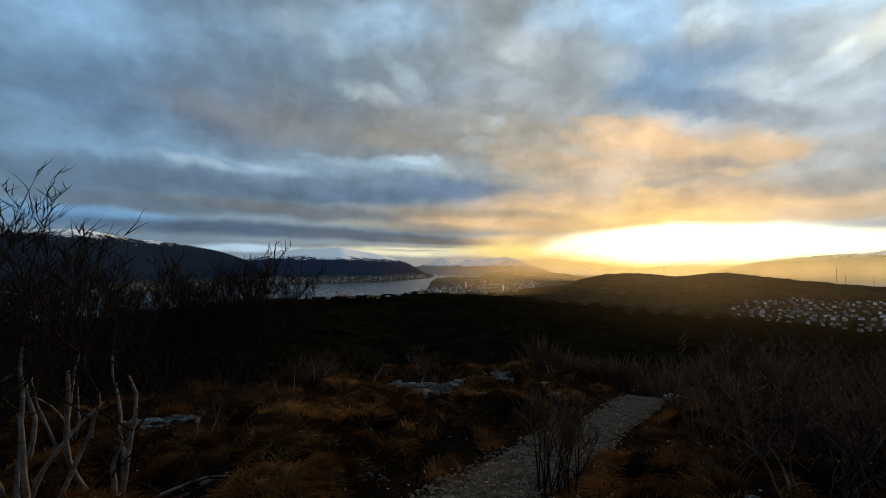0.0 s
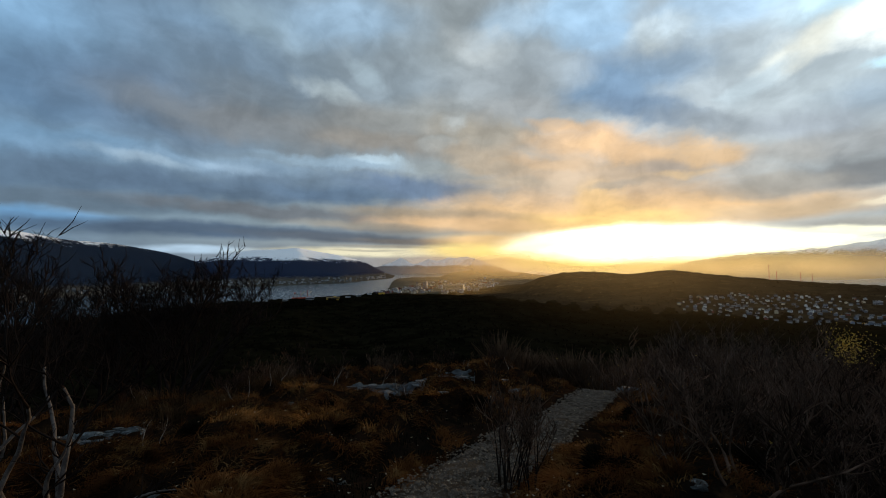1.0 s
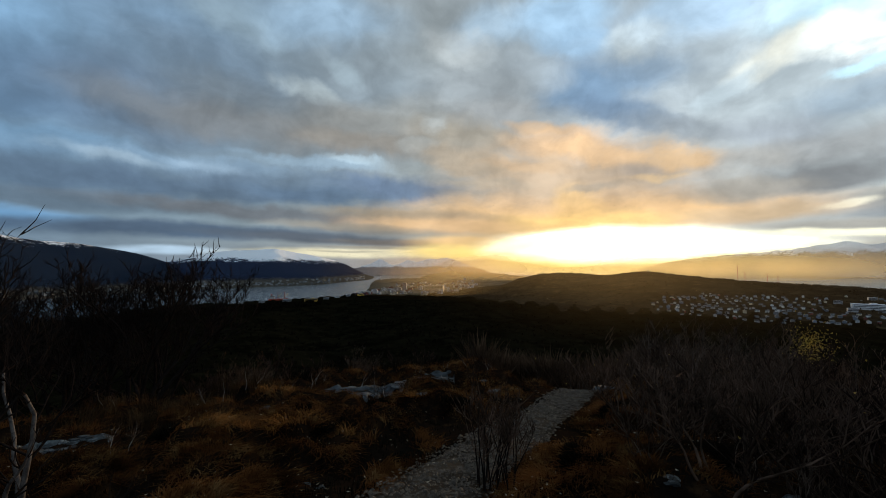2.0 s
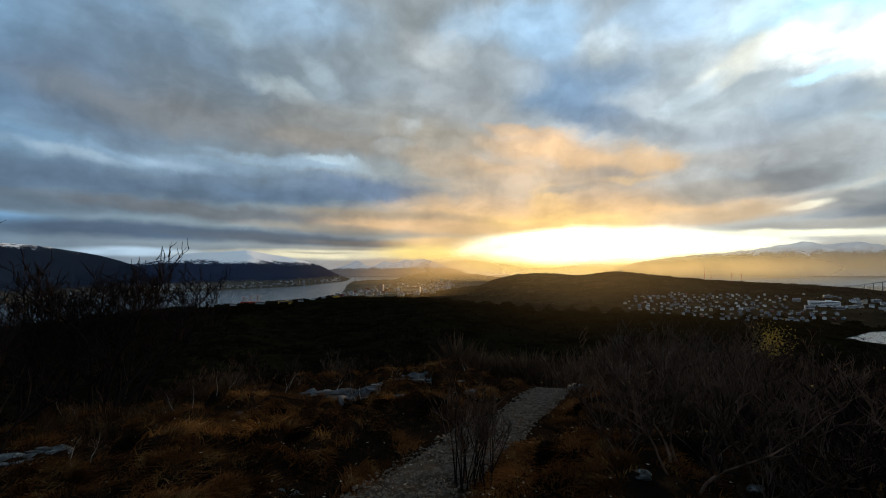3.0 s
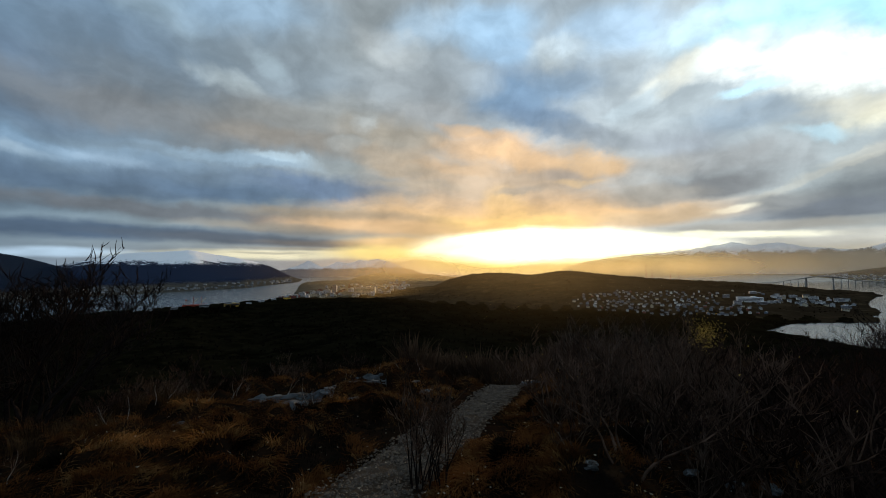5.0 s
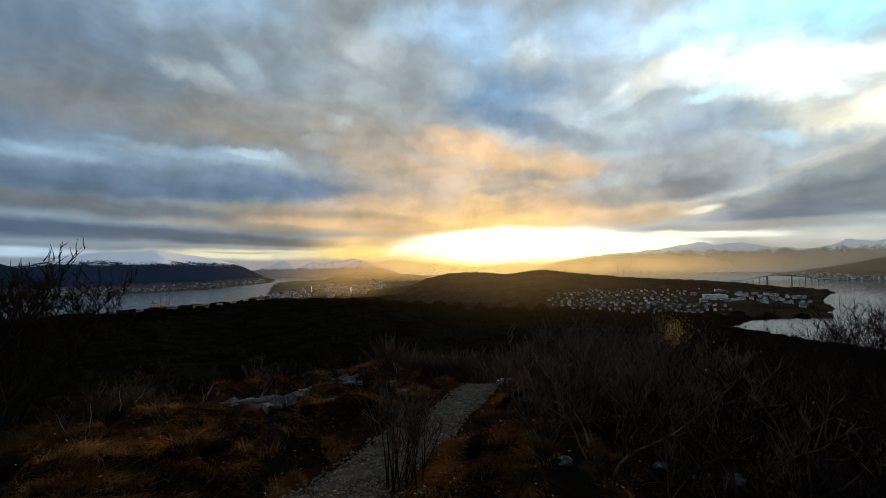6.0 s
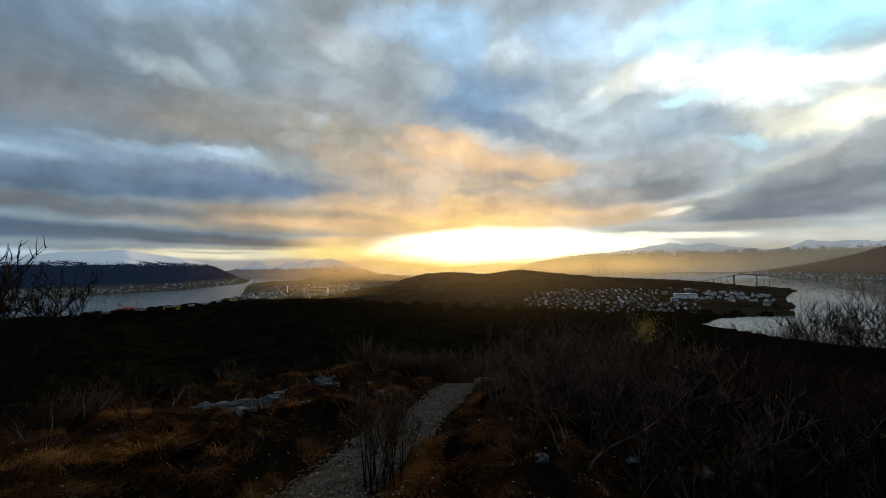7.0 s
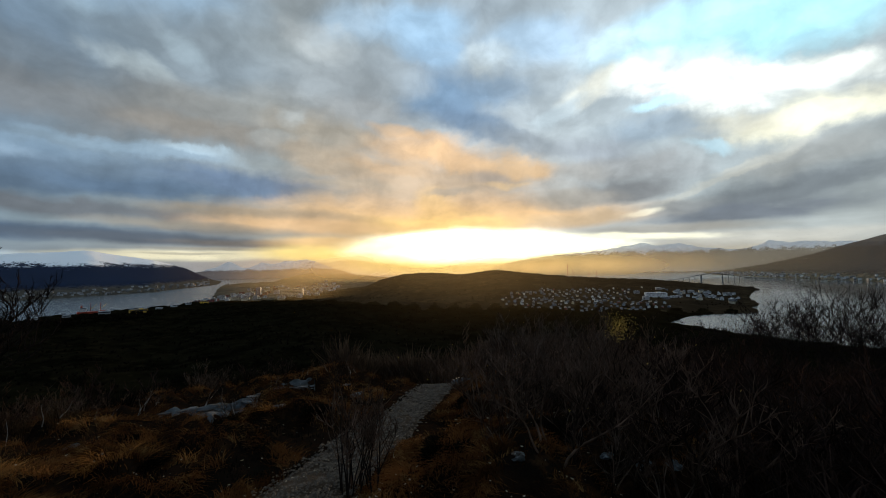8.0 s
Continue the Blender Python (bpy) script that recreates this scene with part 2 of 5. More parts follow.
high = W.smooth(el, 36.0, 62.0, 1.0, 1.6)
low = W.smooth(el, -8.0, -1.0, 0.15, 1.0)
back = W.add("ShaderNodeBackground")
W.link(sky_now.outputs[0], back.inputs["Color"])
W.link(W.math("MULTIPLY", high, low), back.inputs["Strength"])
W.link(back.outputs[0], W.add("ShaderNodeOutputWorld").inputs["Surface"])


# ---- materials ----
def material(name, a, b, scale=4.0, rough=0.9, bump=0.3, fine=40.0, c=None, haze=0.0, specular=0.3, sheen=0.0, dist=0.02, random_tone=0.0, gloss_tint=None):
    """A matt surface of two or three mottled colours, with grain and relief. haze: how see-through it is, in place of
    hazy air.
    """
    m = bpy.data.materials.new(name)
    m.use_nodes = True
    n = Nodes(m.node_tree)
    at = n.add("ShaderNodeNewGeometry").outputs["Position"]
    big = n.noise(at, scale, 5.0, 0.6, 0.3).outputs["Fac"]
    grain = n.noise(at, fine, 3.0, 0.6).outputs["Fac"]
    col = n.mix(n.smooth(big, 0.35, 0.65), a, b)
    if c:
        col = n.mix(n.smooth(n.noise(at, scale * 3.1, 4.0, 0.6).outputs["Fac"], 0.52, 0.68), col, c)
    col = n.mix(0.6, col, n.ramp(grain, [(0.25, (0.45, 0.45, 0.45)), (0.75, (1.0, 1.0, 1.0))]), "MULTIPLY")
    if random_tone:
        r = n.add("ShaderNodeObjectInfo").outputs["Random"]
        v = n.smooth(r, 0.0, 1.0, 1 - random_tone, 1 + random_tone)
        k = n.add("ShaderNodeVectorMath", operation="SCALE")
        n.link(col, k.inputs[0])
        n.link(v, k.inputs["Scale"])
        col = k.outputs[0]
    p = n.add("ShaderNodeBsdfPrincipled")
    n.link(col, p.inputs["Base Color"])
    p.inputs["Roughness"].default_value = rough
    p.inputs["Specular IOR Level"].default_value = specular
    p.inputs["Sheen Weight"].default_value = sheen
    if gloss_tint:
        p.inputs["Specular Tint"].default_value = (*gloss_tint, 1)
    if bump:
        bm_ = n.add("ShaderNodeBump")
        bm_.inputs["Strength"].default_value, bm_.inputs["Distance"].default_value = bump, dist
        n.link(n.math("ADD", n.math("MULTIPLY", grain, 0.5), big), bm_.inputs["Height"])
        n.link(bm_.outputs[0], p.inputs["Normal"])
    out = n.add("ShaderNodeOutputMaterial")
    if haze:
        tr = n.add("ShaderNodeBsdfTransparent")
        mx = n.add("ShaderNodeMixShader")
        mx.inputs[0].default_value = haze
        n.link(p.outputs[0], mx.inputs[1])
        n.link(tr.outputs[0], mx.inputs[2])
        n.link(mx.outputs[0], out.inputs["Surface"])
    else:
        n.link(p.outputs[0], out.inputs["Surface"])
    return m


def mountain_material(name, snow_line, rock=(0.05, 0.055, 0.06), haze=0.0, patch=0.012, ragged=60, gloss=0.1, edge=7, foot=None, snow_haze=0.0):
    """Heath and rock below, broken snow above the snow line (metres). haze: how see-through it is, imitating hazy air.
    """
    m = bpy.data.materials.new(name)
    m.use_nodes = True
    n = Nodes(m.node_tree)
    at = n.add("ShaderNodeNewGeometry").outputs["Position"]
    s = n.add("ShaderNodeSeparateXYZ")
    n.link(at, s.inputs[0])
    broad = n.noise(at, patch, 6.0, 0.62).outputs["Fac"]
    fine = n.noise(at, patch * 7, 5.0, 0.7, 0.6).outputs["Fac"]
    lumps = n.math("ADD", n.math("SUBTRACT", broad, 0.5), n.math("MULTIPLY", n.math("SUBTRACT", fine, 0.5), 1.15))
    height_ = n.math("ADD", s.outputs[2], n.math("MULTIPLY", lumps, float(ragged)))
    snow = n.smooth(height_, snow_line - edge, snow_line + edge)
    ground_tone = n.mix(n.smooth(fine, 0.35, 0.65), rock, tuple(v * 0.6 for v in rock))
    if foot:
        settled = n.smooth(n.noise(at, patch * 3, 5.0, 0.7).outputs["Fac"], 0.38, 0.62)
        low_ = n.smooth(n.math("ADD", s.outputs[2], n.math("MULTIPLY", lumps, 26.0)), foot[0] - 5, foot[0] + 9, 1.0, 0.0)
        ground_tone = n.mix(low_, ground_tone, n.mix(settled, tuple(v * 0.55 for v in foot[1]), foot[1]))
    col = n.mix(snow, ground_tone, (0.93, 0.94, 0.95))
    p = n.add("ShaderNodeBsdfPrincipled")
    n.link(col, p.inputs["Base Color"])
    p.inputs["Roughness"].default_value = 0.6
    n.link(n.math("MULTIPLY_ADD", snow, 0.5, gloss), p.inputs["Specular IOR Level"])
    n.link(n.math("MULTIPLY", snow, 0.8), p.inputs["Sheen Weight"])
    bm_ = n.add("ShaderNodeBump")
    bm_.inputs["Strength"].default_value, bm_.inputs["Distance"].default_value = 0.5, 8.0
    n.link(fine, bm_.inputs["Height"])
    n.link(bm_.outputs[0], p.inputs["Normal"])
    # sky behind shows through the slope to imitate air haze
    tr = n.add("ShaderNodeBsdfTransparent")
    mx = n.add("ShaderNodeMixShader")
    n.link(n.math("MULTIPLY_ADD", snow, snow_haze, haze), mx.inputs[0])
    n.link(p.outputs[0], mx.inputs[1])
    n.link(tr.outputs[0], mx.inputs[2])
    n.link(mx.outputs[0], n.add("ShaderNodeOutputMaterial").inputs["Surface"])
    return m


def plain(name, colour, rough=0.6, metal=0.0, vary=0.25):
    """Paint, timber or metal seen from far: one colour, a little weathered."""
    return material(name, colour, tuple(v * (1 - vary) for v in colour), 0.3, rough, 0.0, 3.0, random_tone=vary)


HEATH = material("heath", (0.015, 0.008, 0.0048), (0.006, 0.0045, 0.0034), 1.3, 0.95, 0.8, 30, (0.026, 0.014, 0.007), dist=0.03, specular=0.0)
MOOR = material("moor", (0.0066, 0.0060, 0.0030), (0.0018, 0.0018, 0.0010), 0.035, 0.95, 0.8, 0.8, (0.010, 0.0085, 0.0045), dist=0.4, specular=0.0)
HILL = material("wooded_hill", (0.034, 0.024, 0.014), (0.017, 0.0125, 0.008), 0.012, 0.9, 0.15, 0.2, (0.050, 0.036, 0.020), dist=1.0, specular=0.0)
TOWN_LAND = material("town_ground", (0.11, 0.092, 0.066), (0.055, 0.047, 0.032), 0.015, 0.9, 0.1, 0.2, (0.16, 0.14, 0.11), dist=0.5, specular=0.0)
GRAVEL = material("gravel", (0.060, 0.045, 0.032), (0.026, 0.021, 0.016), 2.2, 0.9, 1.0, 38, (0.092, 0.078, 0.064), dist=0.05, specular=0.0)
STONE = material("lichened_rock", (0.070, 0.080, 0.084), (0.022, 0.024, 0.023), 6.0, 0.85, 1.0, 45, (0.14, 0.155, 0.16), random_tone=0.3, specular=0.1)
SLAB = material("pale_bedrock", (0.052, 0.058, 0.062), (0.015, 0.017, 0.017), 2.2, 0.85, 1.0, 22, (0.066, 0.074, 0.080), random_tone=0.4, specular=0.08)
PEBBLE = material("pebble", (0.096, 0.075, 0.055), (0.042, 0.035, 0.028), 14.0, 0.85, 0.4, 90, random_tone=0.4, specular=0.1)
GRASS = material("withered_grass", (0.092, 0.035, 0.011), (0.017, 0.007, 0.0026), 1.4, 0.8, 0.0, 30, (0.135, 0.072, 0.026), specular=0.0)
GRASS_BRIGHT = material("orange_grass", (0.24, 0.092, 0.022), (0.10, 0.04, 0.012), 2.2, 0.8, 0.0, 30, (0.26, 0.14, 0.045), specular=0.0)
GRASS_PALE = material("pale_withered_grass", (0.062, 0.036, 0.017), (0.024, 0.013, 0.006), 2.2, 0.8, 0.0, 30, specular=0.0)
BARK_PALE = material("pale_birch_bark", (0.125, 0.107, 0.096), (0.055, 0.045, 0.04), 14.0, 0.75, 0.6, 60, (0.05, 0.04, 0.035), specular=0.1)
BARK_SAPLING = material("pale_sapling_bark", (0.30, 0.26, 0.23), (0.13, 0.11, 0.095), 14.0, 0.75, 0.4, 60, specular=0.1)
BARK_DARK = material("dark_twig_bark", (0.020, 0.015, 0.013), (0.010, 0.008, 0.007), 9.0, 0.8, 0.3, 60, specular=0.0)
BARK_GREY = material("grey_shrub_bark", (0.104, 0.075, 0.056), (0.030, 0.021, 0.015), 5.0, 0.8, 0.4, 60, specular=0.0, random_tone=0.4)
BARK_RED = material("reddish_shrub_bark", (0.096, 0.060, 0.042), (0.028, 0.018, 0.012), 5.0, 0.8, 0.4, 60, specular=0.0, random_tone=0.4)
BARK_BROWN = material("brown_twig_bark", (0.034, 0.020, 0.015), (0.015, 0.010, 0.008), 5.0, 0.8, 0.4, 60, specular=0.0, random_tone=0.4)
LEAF_YELLOW = material("yellow_autumn_leaf", (0.62, 0.40, 0.05), (0.40, 0.23, 0.04), 6.0, 0.7, 0.0, 30)
RUST_BRUSH = material("rusty_brush", (0.120, 0.071, 0.041), (0.038, 0.023, 0.014), 0.5, 0.95, 0.0, 6.0, (0.056, 0.035, 0.022), specular=0.0)
LITTER = material("fallen_leaf", (0.34, 0.29, 0.22), (0.20, 0.15, 0.09), 9.0, 0.8, 0.0, 30, specular=0.0)
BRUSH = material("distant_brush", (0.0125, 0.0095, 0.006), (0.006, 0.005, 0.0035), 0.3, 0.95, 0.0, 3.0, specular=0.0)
WOOD = material("bare_wood", (0.022, 0.016, 0.009), (0.013, 0.010, 0.006), 0.02, 0.9, 0.0, 1.0, specular=0.0)


def haze_sheet_material(name, amount, middle, spread_a, level, spread_z, tint=(1.0, 0.74, 0.33)):
    """Sheet imitating sun haze and glare: it lets nearly all through and passes a little of the low sun forward.
    Strongest around one heading and height.
    """
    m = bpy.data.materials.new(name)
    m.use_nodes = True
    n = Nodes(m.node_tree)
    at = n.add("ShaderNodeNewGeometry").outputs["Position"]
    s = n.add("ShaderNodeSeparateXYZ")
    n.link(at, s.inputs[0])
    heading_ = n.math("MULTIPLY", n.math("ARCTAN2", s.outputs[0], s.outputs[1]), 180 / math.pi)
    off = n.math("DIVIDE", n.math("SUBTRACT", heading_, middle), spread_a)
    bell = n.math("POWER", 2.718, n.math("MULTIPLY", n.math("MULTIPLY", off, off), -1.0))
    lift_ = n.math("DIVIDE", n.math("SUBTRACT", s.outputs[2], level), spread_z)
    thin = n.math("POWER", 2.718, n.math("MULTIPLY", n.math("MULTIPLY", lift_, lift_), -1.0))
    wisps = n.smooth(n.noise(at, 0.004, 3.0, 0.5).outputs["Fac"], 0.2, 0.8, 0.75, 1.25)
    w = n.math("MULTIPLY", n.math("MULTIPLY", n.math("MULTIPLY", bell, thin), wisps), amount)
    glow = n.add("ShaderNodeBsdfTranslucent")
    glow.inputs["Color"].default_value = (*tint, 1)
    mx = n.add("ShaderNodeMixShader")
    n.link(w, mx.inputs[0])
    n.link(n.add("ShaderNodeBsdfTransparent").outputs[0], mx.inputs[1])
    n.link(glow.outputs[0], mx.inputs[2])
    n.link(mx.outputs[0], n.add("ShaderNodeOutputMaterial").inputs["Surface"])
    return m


# ---- terrain ----
def value_noise(x, y, seed=0):
    """Smooth noise in -1..1 on a unit lattice, for arrays."""
    x, y = np.asarray(x, float), np.asarray(y, float)
    xi, yi = np.floor(x), np.floor(y)
    fx, fy = x - xi, y - yi
    fx, fy = fx * fx * (3 - 2 * fx), fy * fy * (3 - 2 * fy)

    def h(i, j):
        s = np.sin(i * 127.1 + j * 311.7 + seed * 74.7) * 43758.5453
        return (s - np.floor(s)) * 2 - 1
    a, b = h(xi, yi) * (1 - fx) + h(xi + 1, yi) * fx, h(xi, yi + 1) * (1 - fx) + h(xi + 1, yi + 1) * fx
    return a * (1 - fy) + b * fy


def fractal(x, y, octaves=4, seed=0):
    total, amp, size = 0, 1.0, 1.0
    for k in range(octaves):
        total, amp, size = total + amp * value_noise(np.asarray(x) * size, np.asarray(y) * size, seed + k), amp * 0.5, size * 2.03
    return total


def step(v, a, b):
    t = np.clip((v - a) / (b - a), 0, 1)
    return t * t * (3 - 2 * t)


def tan_deg(a):
    return np.tan(np.radians(a))


# the path's middle line, on the plan
PATH_LINE = [(-4.8, -4.2), (-1.6, 0.4), (-0.6, 2.3), (0.38, 3.78), (0.97, 4.62), (1.5, 5.29), (2.1, 5.98), (2.6, 6.52), (3.13, 7.25), (3.6, 7.9), (4.15, 8.6), (4.9, 9.7), (5.9, 11.2), (7.5, 13.4)]


def path_points(n=114):
    """Evenly spread points along the path's middle line."""
    p = np.array(PATH_LINE)
    s = np.r_[0, np.cumsum(np.hypot(*np.diff(p, axis=0).T))]
    t = np.linspace(0, s[-1], n)
    x, y = np.interp(t, s, p[:, 0]), np.interp(t, s, p[:, 1])
    for _ in range(12):
        x[1:-1], y[1:-1] = (x[:-2] + 2 * x[1:-1] + x[2:]) / 4, (y[:-2] + 2 * y[1:-1] + y[2:]) / 4
    return x, y


PATH_X, PATH_Y = path_points()
PATH_HALF = 0.50


def off_path(x, y):
    """Distance to the path's middle line."""
    x, y = np.asarray(x, float), np.asarray(y, float)
    d = np.full(np.broadcast(x, y).shape, 1e9)
    near = np.hypot(x, y) < 26
    if near.any():
        xs, ys = x[near], y[near]
        best = np.full(xs.shape, 1e9)
        for px_, py_ in zip(PATH_X, PATH_Y):
            best = np.minimum(best, np.hypot(xs - px_, ys - py_))
        d[near] = best
    return d


def tussock(x, y):
    """How far a place lies on a grass tussock: 0 in the hollows, 1 on the rounded tops."""
    x, y = np.asarray(x, float), np.asarray(y, float)
    u, v = x + 0.22 * value_noise(x * 1.3, y * 1.3, 61), y + 0.22 * value_noise(x * 1.3, y * 1.3, 62)
    k = value_noise(u * 1.55, v * 1.9, 63) * 0.62 + value_noise(u * 3.3, v * 4.1, 64) * 0.38
    return step(k, -0.22, 0.34)


def bare_rock(x, y):
    """1 where bedrock shows through the heath."""
    x, y = np.asarray(x, float), np.asarray(y, float)
    r, a = np.hypot(x, y), np.degrees(np.arctan2(x, y))
    one = (a > -7.6) & (a < 2.8) & (r > np.interp(a, [-7.6, -4, 2.8], [8.3, 7.75, 7.9])) & (r < 8.75)
    two = (a > 2.2) & (a < 9.6) & (r > np.interp(a, [2.2, 5.5, 9.6], [8.5, 8.5, 9.2])) & (r < np.interp(a, [2.2, 5.5, 9.6], [9.0, 9.7, 9.9]))
    three = (a > -37.5) & (a < -30) & (np.abs(r - 7.25) < 0.32)
    return (one | two | three).astype(float)


def height(x, y, rough=True):
    """The lie of the land: a shoulder of heath, the moor falling to the shore, the wooded hills beyond."""
    x, y = np.atleast_1d(np.asarray(x, float)), np.atleast_1d(np.asarray(y, float))
    r = np.maximum(np.hypot(x, y), 1e-3)
    a = np.degrees(np.arctan2(x, y))
    # shoulder on which the path runs
    edge = np.interp(a, [-180, -46, -30, -10, 6, 13, 18, 22, 27, 30, 34, 50, 75, 180], [9, 8.6, 8.8, 9.6, 10.8, 11.2, 9.8, 9.35, 9.35, 10.2, 12.4, 11.0, 10.0, 9])
    shoulder = -0.10 * np.minimum(r, edge) - 0.30 * np.maximum(r - edge, 0)
    # moor: seen at a slowly rising angle until the last brow above the shore
    brow_r = np.interp(a, [-180, -46, -14, -6, 9, 25, 35, 55, 75, 180], [500, 560, 780, 950, 820, 760, 690, 560, 480, 480])
    brow_e = np.interp(a, [-180, -46, -38, -30, -24, -14, -6, 0, 9, 17, 25, 35, 45, 55, 63, 75, 180],
                       [-8, -7.2, -6.8, -5.9, -5.1, -4.75, -4.3, -4.2, -4.3, -4.9, -5.6, -6.6, -7.2, -7.75, -8.15, -8.5, -9])
    k = np.clip(np.log(r / 32) / np.log(brow_r / 32), 0, 1)
    start_e = np.interp(a, [-180, -46, 20, 55, 180], [-14.0, -14.0, -13.6, -12.0, -12.0])
    moor = EYE + r * tan_deg(start_e + (brow_e - start_e) * k ** 0.8)
    moor = np.where(r < 32, EYE + 32 * tan_deg(start_e) + (32 - r) * 0.2, moor)
    moor = np.minimum(moor, EYE + brow_r * tan_deg(brow_e) + 0 * r)
    fall = step(r, brow_r, brow_r * 1.28)
    floor_z = SEA + 2.5
    moor = moor * (1 - fall) + floor_z * fall
    z = np.where(r < 60, np.maximum(shoulder, moor), moor)
    # the long wooded hill and the headland
    crest = np.interp(a, [2, 9, 12.5, 16, 19, 21, 23.3, 26, 29, 32, 34, 37, 42, 44, 49, 52.5, 55.5, 58.9, 63],
                      [-3.6, -3.1, -2.62, -2.40, -1.30, -0.85, -0.6, -0.72, -1.0, -0.66, -0.4, -0.8, -1.3, -1.55, -1.78, -1.92, -2.3, -2.85, -2.98])
    ridge_r = np.interp(a, [0, 20, 45, 63], [1350, 1500, 1500, 1400])
    top = EYE + ridge_r * tan_deg(crest) - floor_z
    inside = step(a, 1, 6) * (1 - step(a, 62.0, 63.6))
    span = np.where(r < ridge_r, step(r, 720, ridge_r) * 0.35 + 0.65 * np.clip((r - 720) / (ridge_r - 720), 0, 1), 1 - step(r, ridge_r, ridge_r + 650))
    hill = floor_z + np.maximum(top, 0) * inside * span
    # the low ridge behind the town
    crest2 = np.interp(a, [1.5, 3.5, 6.6, 8.9, 11.8, 16, 18.3, 24, 30], [-2.0, -1.9, -0.78, -0.45, -0.57, -0.8, -1.1, -1.5, -1.9])
    top2 = EYE + 2600 * tan_deg(crest2) - floor_z
    hill2 = floor_z + np.maximum(top2, 0) * step(a, 1.5, 4) * (1 - step(a, 26, 32)) * np.exp(-((r - 2600) / 300) ** 2)
    z = np.maximum(z, np.maximum(hill, hill2))
    # shores
    shore = np.interp(a, [-180, -46, -38, -31, -24, -14, -6.3, -2.3, -1.9, -1.5, -0.8, 1, 5, 12, 20, 44, 50, 58, 64.0, 64.3, 66, 75, 180],
                      [620, 720, 780, 900, 1010, 1060, 1170, 1290, 1750, 2300, 2800, 3150, 3200, 3200, 3000, 2200, 2000, 1800, 1560, 570, 560, 540, 600])
    shore = shore * (1 + 0.02 * fractal(a * 0.8, a * 0 + 3, 3, 5))
    land = 1 - step(r, shore * 0.985, shore * 1.015)
    tip = np.interp(r, [700, 800, 830, 890, 985, 1130, 1290, 1440, 1530, 1570], [63.0, 62.9, 63.55, 62.75, 63.4, 62.35, 62.8, 63.0, 63.75, 63.0])
    tip = tip + 0.12 * fractal(r * 0.02, r * 0, 3, 8)
    land = land * np.where(r > 640, 1 - step(a, tip - 0.15, tip + 0.15), 1.0)
    bay_far = np.interp(a, [54.2, 54.9, 56.5, 59.0, 61.4, 63.5], [630, 640, 708, 756, 784, 815])
    bay_near = np.interp(a, [54.0, 55.2, 58.2, 63, 75], [630, 615, 600, 560, 530])
    bay = step(r, bay_near - 6, bay_near + 8) * (1 - step(r, bay_far - 6, bay_far + 10)) * step(a, 54.2, 55.4)
    land = land * (1 - bay)
    z = z * land + (SEA - 8) * (1 - land)
    if rough:
        # hummocks by the path, brush and knolls further off
        clear = step(off_path(x, y), PATH_HALF * 1.05, PATH_HALF * 2.5)
        z = z + clear * (1 - step(r, 30, 80)) * (0.12 * fractal(x * 1.1, y * 1.1, 3, 11) + 0.06 * fractal(x * 3.2, y * 3.2, 2, 17) + 0.07)
        z = z + clear * (1 - step(r, 13, 22)) * np.where(bare_rock(x, y) > 0, np.interp(a, [1.0, 5.0], [0.04, 0.11]), 0.27 * tussock(x, y) - 0.14)
        z = z - (1 - clear) * 0.05 + 0.02 * fractal(x * 3, y * 3, 3, 23) * (1 - step(r, 20, 40))
        far = step(r, 25, 120) * land
        z = z + far * (0.004 * np.minimum(r, 700) * fractal(x * 0.028, y * 0.028, 5, 31))
        z = z + step(r, 700, 1100) * land * 1.6 * fractal(x * 0.045, y * 0.045, 4, 37)
        z = np.where((land > 0.98) & (r > 400), np.maximum(z, SEA + 1.2), z)
    return z


def ground_z(x, y):
    return float(height(x, y)[0])


def polar(r, a_deg):
    return r * math.sin(radians(a_deg)), r * math.cos(radians(a_deg))


def grid_mesh(name, X, Y, Z, wrap=False, smooth=True):
    """A sheet mesh from a grid of places."""
    m, n = X.shape
    idx = np.arange(m * n).reshape(m, n)
    a, b, c, d = idx[:-1, :-1], idx[1:, :-1], idx[1:, 1:], idx[:-1, 1:]
    faces = np.stack([a, d, c, b], -1).reshape(-1, 4)
    if wrap:
        faces = np.vstack([faces, np.stack([idx[:-1, -1], idx[:-1, 0], idx[1:, 0], idx[1:, -1]], -1)])
    me = bpy.data.meshes.new(name)
    me.from_pydata(np.stack([X, Y, Z], -1).reshape(-1, 3).tolist(), [], faces.tolist())
    me.polygons.foreach_set("use_smooth", [smooth] * len(me.polygons))
    me.update()
    return me


view = np.linspace(-52, 80, 620)
rest = np.linspace(80, 308, 70)[1:-1]
angles = np.radians(np.r_[view, rest])
radii = np.r_[0.05, np.geomspace(0.7, 60, 230), np.geomspace(61.5, 4850, 220)]
A, R = np.meshgrid(angles, radii)
X, Y = R * np.sin(A), R * np.cos(A) - 0.4 * np.maximum(1 - R / 1.5, 0)
Z = height(X.ravel(), Y.ravel()).reshape(X.shape)
ground_mesh = grid_mesh("ground", X, Y, Z, wrap=True)
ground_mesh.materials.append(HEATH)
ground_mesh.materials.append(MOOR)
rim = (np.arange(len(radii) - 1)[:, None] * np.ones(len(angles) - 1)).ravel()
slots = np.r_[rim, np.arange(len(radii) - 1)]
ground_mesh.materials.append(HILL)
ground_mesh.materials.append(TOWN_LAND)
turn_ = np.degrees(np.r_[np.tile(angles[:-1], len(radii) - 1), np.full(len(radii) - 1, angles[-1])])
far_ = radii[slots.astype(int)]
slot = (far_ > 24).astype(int)
